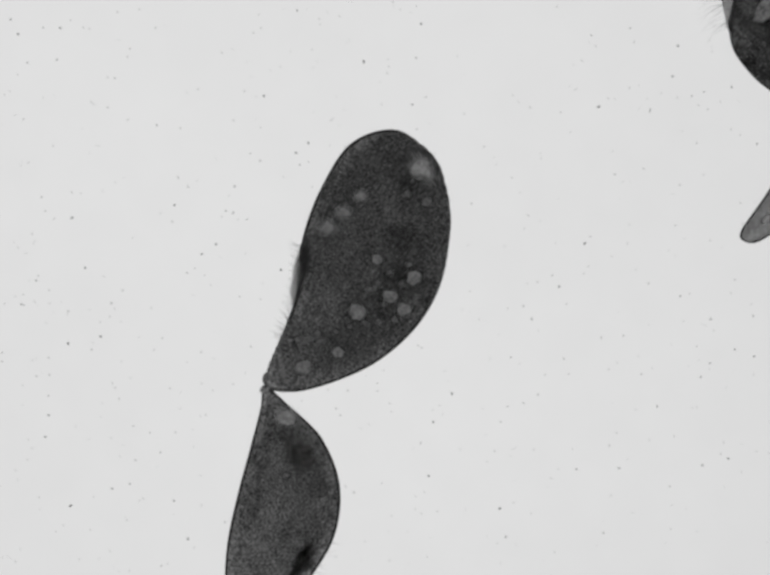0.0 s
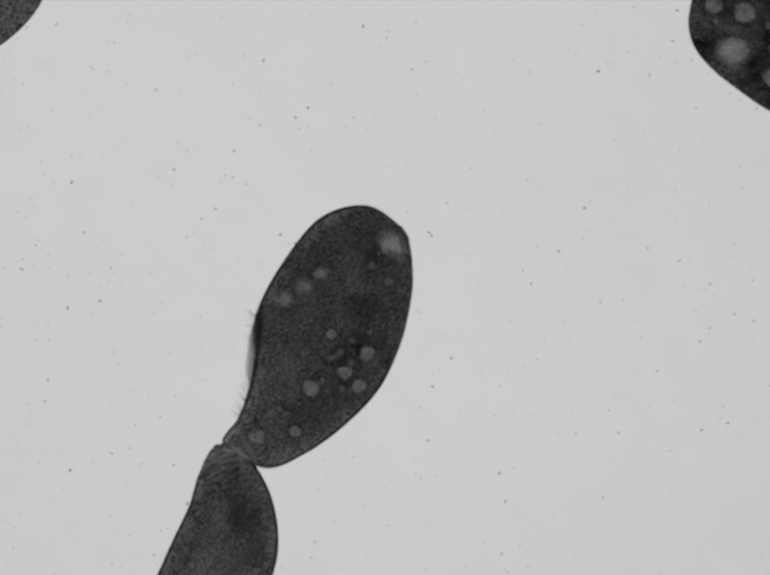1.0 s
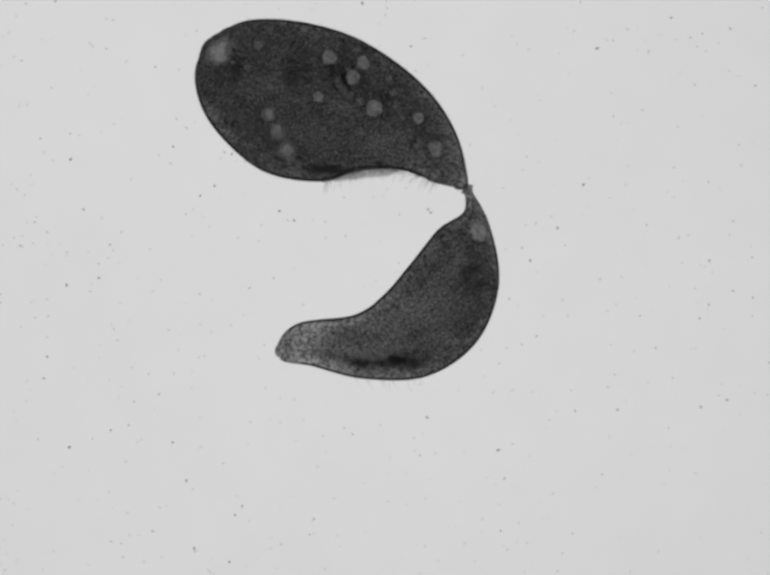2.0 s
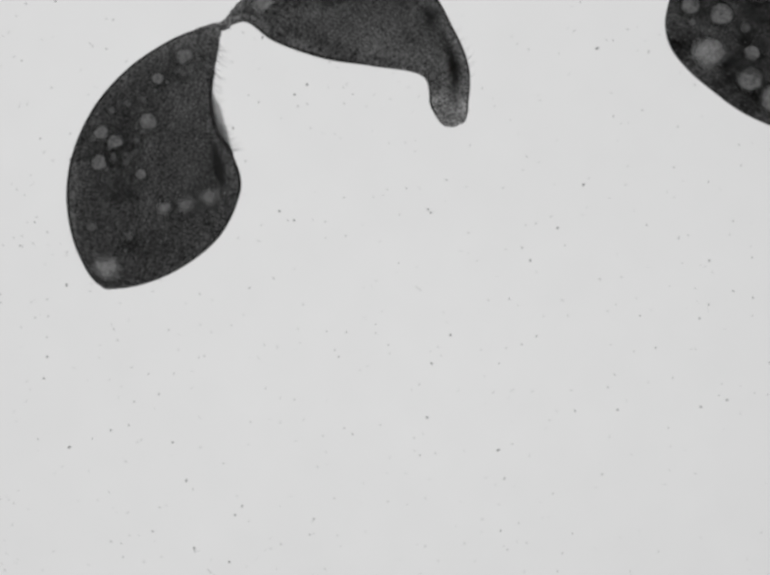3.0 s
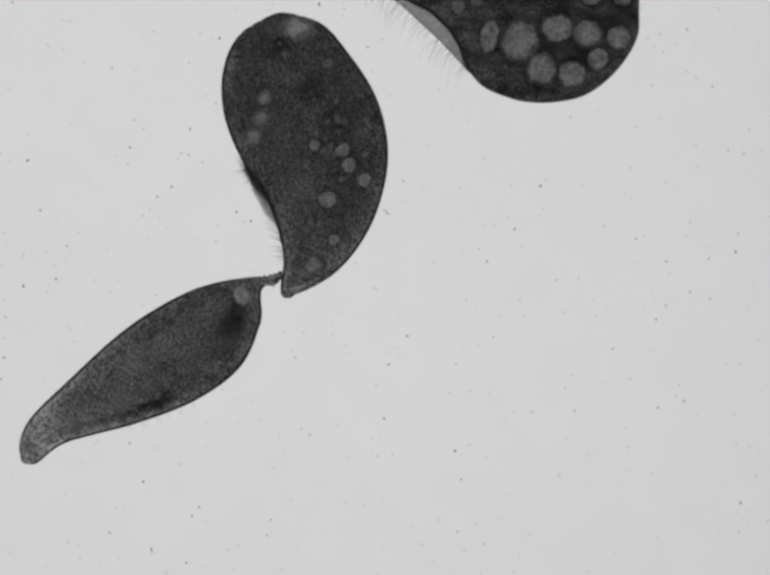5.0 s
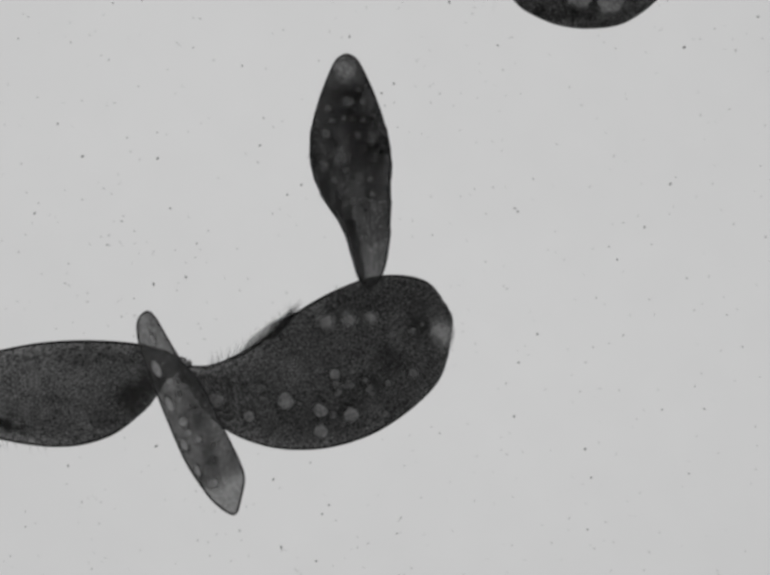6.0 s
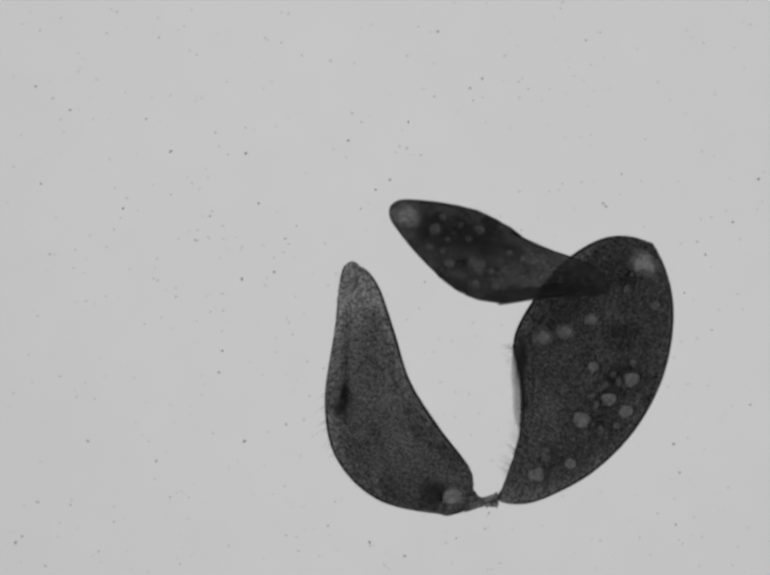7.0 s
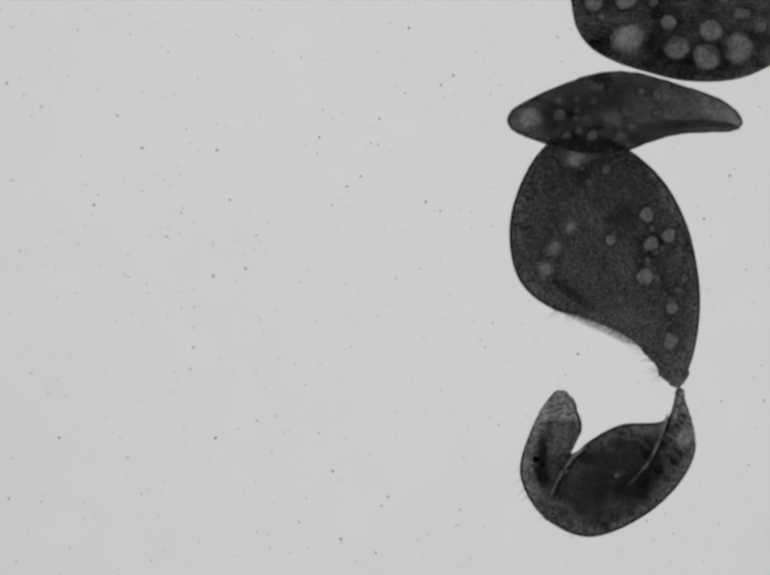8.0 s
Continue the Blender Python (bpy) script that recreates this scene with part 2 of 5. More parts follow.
def hairs(length, reach, count, rng, lean=0.5):
    """Fine cilia standing out of an edge on the x axis, away from y."""
    bm = bmesh.new()
    for _ in range(count):
        x = rng.uniform(-length / 2, length / 2)
        far = reach * rng.uniform(0.45, 1.1)
        tip = Vector((x + far * (lean + rng.uniform(-0.45, 0.45)), -far, rng.uniform(-0.012, 0.012)))
        w = rng.uniform(0.0008, 0.0016)
        z = rng.uniform(-0.006, 0.006)
        base = [bm.verts.new((x - w, 0.004, z)), bm.verts.new((x + w, 0.004, z)), bm.verts.new((x, 0.004, z + 1.6 * w))]
        knee = [bm.verts.new(Vector(v.co).lerp(tip, 0.55) + Vector((-0.12 * far, 0, 0))) for v in base]
        end = bm.verts.new(tip)
        for i in range(3):
            j = (i + 1) % 3
            bm.faces.new((base[i], base[j], knee[j], knee[i]))
            bm.faces.new((knee[i], knee[j], end))
    bmesh.ops.recalc_face_normals(bm, faces=bm.faces)
    return bm


def veil(length, reach, curve):
    """A thin strip of membrane beside an edge."""
    bm = bmesh.new()
    rows = []
    for z in (0.0015, -0.0015):
        for j in range(3):
            rows.append([bm.verts.new((length / 2 * u, curve * (length / 2 * u) ** 2 / 2 - reach * (1 - u * u) ** 0.5 * j / 2 + 0.003, z * (1 - 0.4 * j)))
                         for u in (-1 + i / 4 for i in range(9))])
    grid_faces(bm, rows[:3])
    grid_faces(bm, rows[3:])
    grid_faces(bm, [rows[0], rows[3]])
    grid_faces(bm, [rows[2], rows[5]])
    bmesh.ops.recalc_face_normals(bm, faces=bm.faces)
    return bm


# ---- closed outlines through a few control points ----
def on_loop(P, u):
    """Place and direction at u on the smooth closed line through P."""
    n = len(P)
    i = int(math.floor(u))
    f = u - i
    a, b, c, d = (P[(i + k) % n] for k in (-1, 0, 1, 2))
    place = 0.5 * (2 * b + (c - a) * f + (2 * a - 5 * b + 4 * c - d) * f ** 2 + (3 * b - a - 3 * c + d) * f ** 3)
    way = 0.5 * ((c - a) + 2 * (2 * a - 5 * b + 4 * c - d) * f + 3 * (3 * b - a - 3 * c + d) * f ** 2)
    return place, way / max(1e-9, np.hypot(*way))


def clockwise(P):
    x, y = P[:, 0], P[:, 1]
    return float(np.sum(x * np.roll(y, -1) - np.roll(x, -1) * y)) < 0


def shares(P, p):
    """Mean value coordinates of p in the outline P."""
    d = P - p
    r = np.hypot(d[:, 0], d[:, 1]) + 1e-9
    e, re = np.roll(d, -1, 0), np.roll(r, -1)
    cross = d[:, 0] * e[:, 1] - d[:, 1] * e[:, 0]
    half = np.tan(np.arctan2(cross, (d * e).sum(1)) / 2)
    w = (np.roll(half, 1) + half) / r
    return w / w.sum()


front, rear = {}, {}


def bend(outlines, t, *xy):
    """The outline of a swimmer at t seconds, in thousandths of a metre on the slide."""
    outlines[t] = np.array(xy, float).reshape(-1, 2) / 1000


bend(front, 0, -241, -192, -211, -103, -183, -36, -169, 29, -167, 94, -132, 193, -68, 290, 26, 316, 100, 252, 130, 163, 128, 84, 108, -4, 60, -83, -14, -148, -103, -190, -187, -210)
bend(front, 0.2, -302, -254, -271, -173, -239, -111, -216, -37, -197, 36, -152, 119, -83, 203, 6, 231, 83, 173, 112, 84, 103, 5, 80, -74, 36, -143, -39, -207, -152, -257, -251, -278)
bend(front, 0.5, -364, -333, -330, -247, -294, -181, -265, -117, -246, -56, -187, 34, -116, 97, -8, 126, 60, 52, 71, -15, 57, -84, 34, -154, -9, -221, -73, -282, -182, -333, -290, -364)
bend(front, 0.8, -403, -387, -368, -318, -323, -242, -292, -173, -277, -115, -220, -31, -151, 33, -67, 61, 17, 8, 39, -71, 22, -150, -13, -229, -77, -318, -161, -377, -240, -412, -329, -429)
bend(front, 1.0, -324, -388, -294, -333, -270, -270, -257, -186, -254, -115, -205, -22, -128, 69, -32, 92, 41, 35, 57, -47, 48, -126, 27, -200, -13, -279, -82, -351, -161, -407, -240, -435)
bend(front, 1.1, -180, -325, -175, -270, -158, -192, -160, -102, -182, -19, -160, 85, -101, 184, -7, 221, 72, 179, 107, 95, 115, -4, 105, -93, 72, -181, 18, -256, -61, -320, -135, -354)
bend(front, 1.3, 36, -212, 4, -153, -24, -71, -69, 5, -127, 62, -149, 163, -134, 286, -80, 365, 4, 374, 73, 326, 123, 247, 162, 143, 175, 54, 162, -44, 129, -133, 83, -198)
bend(front, 1.5, 137, -92, 93, -49, 48, 20, -26, 81, -109, 116, -172, 222, -194, 331, -164, 415, -90, 456, -1, 427, 78, 362, 142, 277, 184, 173, 200, 74, 189, -10, 167, -59)
bend(front, 1.7, 185, -3, 132, 28, 82, 82, 1, 119, -88, 131, -189, 212, -241, 341, -230, 430, -184, 467, -90, 481, 9, 435, 103, 356, 167, 262, 204, 173, 214, 94, 202, 30)
bend(front, 2.05, 156, 98, 99, 101, 30, 124, -58, 118, -140, 91, -254, 108, -355, 190, -395, 279, -377, 353, -308, 404, -205, 412, -91, 390, 9, 338, 84, 275, 132, 206, 156, 138)
bend(front, 2.45, -4, 301, -44, 266, -108, 234, -165, 168, -205, 100, -277, 37, -393, 24, -496, 57, -565, 137, -552, 207, -495, 283, -409, 344, -302, 376, -202, 380, -114, 364, -37, 332)
bend(front, 2.8, -181, 412, -198, 365, -240, 309, -258, 224, -264, 149, -287, 69, -376, 7, -490, -18, -608, 20, -626, 79, -615, 168, -574, 257, -495, 336, -406, 385, -317, 414, -228, 425)
bend(front, 3.0, -334, 408, -332, 365, -346, 271, -333, 200, -302, 147, -288, 74, -337, -25, -445, -99, -559, -119, -613, -54, -637, 44, -628, 143, -584, 242, -515, 321, -436, 375, -371, 402)
bend(front, 3.3, -494, 356, -467, 321, -446, 248, -401, 195, -343, 156, -285, 94, -282, -25, -341, -138, -448, -202, -534, -148, -603, -59, -630, 44, -623, 143, -593, 237, -554, 306, -519, 341)
bend(front, 3.5, -515, 388, -496, 346, -485, 278, -446, 235, -393, 218, -308, 168, -276, 64, -303, -59, -382, -150, -501, -116, -585, -42, -631, 54, -639, 153, -624, 252, -594, 326, -555, 372)
bend(front, 3.8, -289, 491, -316, 486, -342, 453, -350, 391, -328, 327, -291, 259, -321, 160, -400, 74, -513, 68, -592, 135, -627, 239, -619, 343, -577, 432, -508, 501, -419, 540, -340, 530)
bend(front, 4.0, -103, 461, -172, 449, -217, 426, -251, 365, -254, 289, -281, 224, -360, 168, -454, 145, -533, 190, -565, 264, -565, 353, -533, 446, -459, 530, -350, 570, -241, 560, -153, 516)
bend(front, 4.3, 40, 278, 0, 298, -53, 328, -125, 319, -208, 276, -291, 248, -390, 262, -454, 308, -471, 372, -454, 461, -390, 535, -291, 580, -182, 585, -74, 540, 0, 461, 43, 367)
bend(front, 4.5, 57, 114, 25, 160, -11, 203, -72, 227, -162, 235, -261, 272, -335, 333, -361, 402, -355, 461, -316, 530, -232, 570, -133, 565, -24, 506, 50, 432, 94, 338, 104, 214)
bend(front, 4.7, 15, -23, -4, 46, -39, 110, -88, 161, -149, 202, -222, 283, -253, 372, -237, 451, -172, 506, -93, 521, -14, 476, 65, 412, 119, 323, 139, 224, 129, 125, 89, 42)
bend(front, 5.05, -142, -158, -140, -86, -148, -15, -172, 51, -208, 111, -239, 207, -237, 298, -199, 371, -118, 404, -39, 385, 19, 316, 67, 227, 84, 125, 64, 25, 16, -65, -53, -130)
bend(front, 5.45, -369, -289, -333, -226, -298, -164, -277, -100, -266, -33, -236, 48, -187, 119, -118, 170, -24, 159, 26, 95, 38, 5, 25, -93, -18, -185, -95, -256, -190, -303, -288, -318)
bend(front, 5.8, -474, -332, -420, -282, -365, -238, -320, -189, -282, -134, -227, -80, -158, -33, -74, -3, 15, -45, 34, -124, 15, -213, -35, -297, -109, -366, -208, -403, -316, -411, -415, -388)
bend(front, 6.0, -583, -290, -524, -276, -461, -252, -400, -209, -352, -170, -267, -123, -178, -96, -87, -111, -43, -185, -47, -254, -69, -313, -129, -372, -208, -420, -306, -446, -415, -440, -514, -392)
bend(front, 6.2, -646, -236, -581, -236, -511, -233, -450, -214, -381, -177, -295, -164, -196, -170, -127, -202, -94, -266, -112, -340, -176, -401, -265, -448, -364, -470, -463, -458, -552, -409, -611, -335)
bend(front, 6.3, -594, -276, -523, -269, -460, -260, -396, -232, -331, -187, -246, -169, -150, -166, -71, -196, -40, -262, -59, -341, -116, -405, -210, -456, -306, -480, -403, -474, -496, -432, -562, -368)
bend(front, 6.5, -461, -407, -401, -374, -342, -341, -287, -284, -237, -225, -150, -185, -51, -152, 38, -175, 83, -244, 68, -328, 8, -407, -71, -471, -159, -509, -258, -516, -357, -498, -436, -453)
bend(front, 6.8, -246, -526, -210, -462, -171, -395, -149, -315, -143, -239, -86, -165, -12, -101, 77, -74, 161, -116, 184, -195, 166, -289, 121, -383, 57, -462, -32, -521, -131, -557, -210, -560)
bend(front, 7.0, -122, -556, -108, -506, -82, -423, -81, -323, -95, -237, -56, -156, 8, -77, 97, -29, 181, -45, 220, -126, 225, -220, 201, -324, 146, -422, 67, -501, -22, -551, -81, -567)
bend(front, 7.3, 38, -544, 30, -472, 30, -392, 1, -306, -40, -235, -26, -146, 18, -57, 83, 27, 166, 36, 231, -28, 265, -117, 274, -215, 255, -324, 201, -433, 137, -502, 78, -541)
bend(front, 7.5, 134, -494, 112, -435, 94, -353, 49, -287, -9, -231, -36, -148, -6, -40, 58, 64, 147, 101, 211, 59, 265, -30, 295, -138, 290, -247, 255, -356, 206, -435, 162, -474)
bend(front, 7.7, 206, -431, 179, -396, 150, -328, 100, -267, 23, -216, -29, -139, -14, -31, 45, 83, 129, 147, 203, 112, 263, 38, 302, -60, 314, -159, 302, -258, 272, -347, 233, -406)
bend(front, 8.0, 297, -332, 264, -315, 219, -255, 134, -206, 29, -174, -32, -108, -42, 6, 7, 124, 86, 179, 181, 148, 262, 80, 312, -11, 335, -111, 338, -192, 327, -266, 310, -315)
bend(rear, 0, -241, -200, -251, -246, -273, -330, -297, -419, -316, -508, -322, -587, -318, -676, -308, -745, -271, -753, -236, -706, -162, -602, -103, -503, -91, -399, -127, -304, -194, -237)
bend(rear, 0.2, -300, -267, -292, -316, -305, -385, -328, -469, -343, -548, -355, -627, -355, -716, -347, -780, -310, -789, -276, -746, -197, -647, -142, -568, -122, -484, -142, -395, -236, -301)
bend(rear, 0.5, -361, -347, -335, -396, -355, -470, -374, -549, -394, -638, -409, -717, -409, -796, -402, -855, -364, -862, -340, -825, -261, -736, -192, -647, -170, -559, -197, -470, -280, -386)
bend(rear, 0.8, -395, -412, -366, -441, -383, -510, -408, -579, -438, -654, -462, -733, -477, -812, -482, -867, -447, -883, -418, -861, -309, -772, -235, -693, -213, -594, -245, -496, -319, -431)
bend(rear, 1.0, -339, -391, -373, -447, -393, -511, -428, -585, -462, -659, -502, -728, -546, -797, -577, -843, -555, -873, -517, -867, -388, -807, -270, -728, -217, -620, -225, -501, -279, -407)
bend(rear, 1.1, -190, -308, -239, -313, -298, -344, -348, -414, -402, -507, -456, -586, -525, -670, -611, -746, -588, -775, -565, -764, -417, -695, -298, -656, -204, -591, -158, -468, -168, -359)
bend(rear, 1.2, -63, -251, -99, -249, -179, -270, -250, -316, -310, -388, -385, -439, -472, -499, -530, -558, -526, -601, -496, -601, -361, -580, -218, -568, -143, -507, -93, -420, -70, -323)
bend(rear, 1.3, 31, -207, -16, -222, -100, -234, -189, -270, -277, -331, -356, -356, -475, -397, -523, -435, -507, -469, -485, -474, -356, -494, -218, -518, -119, -484, -50, -410, 4, -296)
bend(rear, 1.5, 129, -94, 98, -121, 19, -131, -70, -168, -149, -198, -238, -209, -347, -212, -413, -247, -407, -285, -356, -301, -258, -346, -129, -388, -21, -375, 68, -301, 123, -188)
bend(rear, 1.7, 182, -7, 159, -46, 98, -49, 19, -84, -60, -104, -139, -97, -258, -67, -321, -90, -325, -128, -268, -163, -179, -232, -60, -293, 58, -281, 147, -202, 187, -94)
bend(rear, 2.05, 156, 96, 155, 45, 107, 4, 57, -68, 10, -135, -46, -183, -153, -207, -193, -249, -183, -283, -123, -291, -18, -309, 107, -294, 202, -217, 238, -97, 208, 25)
bend(rear, 2.45, -2, 301, 43, 259, 54, 194, 80, 108, 119, 35, 151, -32, 92, -104, 85, -150, 112, -173, 161, -149, 244, -95, 300, 7, 296, 132, 219, 247, 88, 301)
bend(rear, 2.8, -176, 414, -110, 400, -60, 353, 9, 293, 88, 262, 162, 237, 135, 153, 143, 111, 179, 98, 216, 138, 266, 222, 256, 331, 182, 435, 48, 494, -100, 464)
bend(rear, 3.0, -327, 402, -277, 415, -218, 375, -119, 341, -21, 326, 78, 306, 96, 244, 123, 207, 160, 217, 170, 247, 172, 321, 142, 400, 78, 489, -80, 528, -258, 479)
bend(rear, 3.3, -489, 359, -445, 378, -386, 356, -287, 341, -188, 333, -85, 316, -55, 252, -20, 220, 12, 242, 21, 247, 9, 331, -15, 400, -60, 479, -188, 538, -396, 499)
bend(rear, 3.5, -501, 387, -451, 382, -362, 336, -273, 296, -185, 252, -145, 212, -90, 157, -36, 124, -7, 148, -6, 176, -34, 272, -61, 370, -125, 459, -264, 514, -422, 459)
bend(rear, 3.8, -286, 476, -277, 402, -259, 293, -222, 180, -177, 76, -141, -23, -103, -92, -61, -116, -31, -92, -47, -42, -34, 66, -16, 185, -39, 283, -108, 377, -222, 442)
bend(rear, 4.0, -145, 456, -162, 367, -190, 279, -201, 185, -192, 66, -179, -42, -158, -171, -123, -209, -88, -195, -91, -141, -54, -52, -4, 56, 10, 155, -24, 279, -118, 380)
bend(rear, 4.3, -4, 285, -54, 239, -123, 170, -172, 81, -212, -13, -237, -102, -269, -220, -255, -308, -217, -308, -202, -255, -133, -181, -44, -107, 15, -13, 27, 96, -9, 229)
bend(rear, 4.5, 23, 140, -44, 114, -133, 61, -207, -13, -266, -102, -316, -186, -370, -299, -363, -368, -325, -376, -291, -319, -192, -250, -74, -176, -4, -62, 7, 37, -4, 101)
bend(rear, 4.7, -9, 17, -93, -1, -182, -40, -261, -97, -325, -161, -395, -245, -469, -349, -473, -409, -439, -427, -380, -368, -241, -309, -133, -245, -59, -166, -34, -72, -44, -13)
bend(rear, 5.05, -160, -125, -224, -117, -318, -133, -411, -176, -491, -229, -576, -303, -666, -386, -691, -452, -662, -477, -598, -439, -457, -405, -331, -361, -240, -297, -198, -211, -191, -144)
bend(rear, 5.45, -376, -268, -394, -237, -485, -216, -597, -230, -696, -258, -804, -309, -909, -357, -971, -418, -952, -451, -891, -443, -755, -447, -611, -445, -500, -412, -433, -344, -396, -275)
bend(rear, 5.8, -474, -317, -462, -287, -543, -245, -662, -236, -771, -245, -889, -278, -998, -302, -1081, -351, -1070, -388, -1017, -396, -889, -421, -741, -448, -622, -439, -543, -386, -486, -322)
bend(rear, 6.0, -575, -283, -583, -264, -652, -237, -761, -227, -869, -232, -978, -252, -1096, -269, -1173, -313, -1166, -350, -1106, -367, -988, -417, -840, -442, -731, -422, -652, -362, -603, -295)
bend(rear, 6.2, -646, -236, -670, -216, -749, -199, -858, -207, -967, -221, -1065, -238, -1174, -241, -1254, -258, -1259, -295, -1204, -330, -1075, -391, -947, -427, -838, -417, -759, -368, -695, -271)
bend(rear, 6.3, -600, -260, -642, -222, -715, -187, -819, -189, -927, -203, -1025, -213, -1128, -226, -1200, -237, -1204, -275, -1144, -319, -1014, -379, -893, -420, -781, -408, -700, -351, -636, -286)
bend(rear, 6.5, -458, -392, -501, -308, -562, -246, -643, -200, -742, -165, -831, -121, -930, -76, -979, -81, -994, -116, -935, -170, -851, -308, -762, -387, -643, -411, -535, -392, -480, -387)
bend(rear, 6.8, -251, -538, -293, -501, -323, -412, -377, -333, -442, -249, -489, -165, -530, -81, -572, -45, -608, -56, -605, -165, -608, -323, -570, -432, -486, -508, -377, -536, -303, -539)
bend(rear, 7.0, -128, -559, -172, -549, -185, -492, -244, -413, -303, -319, -336, -215, -367, -128, -401, -90, -439, -94, -455, -215, -475, -363, -451, -477, -367, -559, -239, -587, -185, -576)
bend(rear, 7.3, 36, -546, -16, -546, -75, -482, -130, -428, -159, -334, -153, -270, -169, -204, -191, -161, -228, -156, -273, -285, -315, -433, -288, -546, -209, -611, -90, -626, -11, -591)
bend(rear, 7.5, 132, -499, 88, -529, 28, -486, -36, -469, -70, -395, -52, -316, -63, -265, -83, -228, -121, -221, -169, -336, -209, -464, -189, -573, -75, -647, 53, -632, 122, -558)
bend(rear, 7.7, 206, -443, 179, -480, 90, -465, 21, -470, -7, -431, 27, -359, 21, -313, 5, -281, -31, -270, -83, -362, -116, -475, -98, -584, 21, -653, 149, -618, 218, -534)
bend(rear, 8.0, 297, -343, 269, -404, 180, -414, 116, -447, 76, -483, 99, -424, 92, -387, 81, -361, 45, -349, -3, -429, -22, -518, 27, -602, 126, -639, 254, -577, 328, -468)

MOVES = []           # what moves, and its rows


def rest_on(ob, places, pigment):
    mesh = ob.data
    a = mesh.attributes.new("rest", "FLOAT_VECTOR", "POINT")
    a.data.foreach_set("vector", np.array(places, np.float32).ravel())
    b = mesh.attributes.new("pigment", "FLOAT", "POINT")
    b.data.foreach_set("value", np.array(pigment, np.float32))


def flat_pose(p, z, angle):
    return Matrix.Translation((p[0], p[1], z)) @ Matrix.Rotation(angle, 4, "Z")


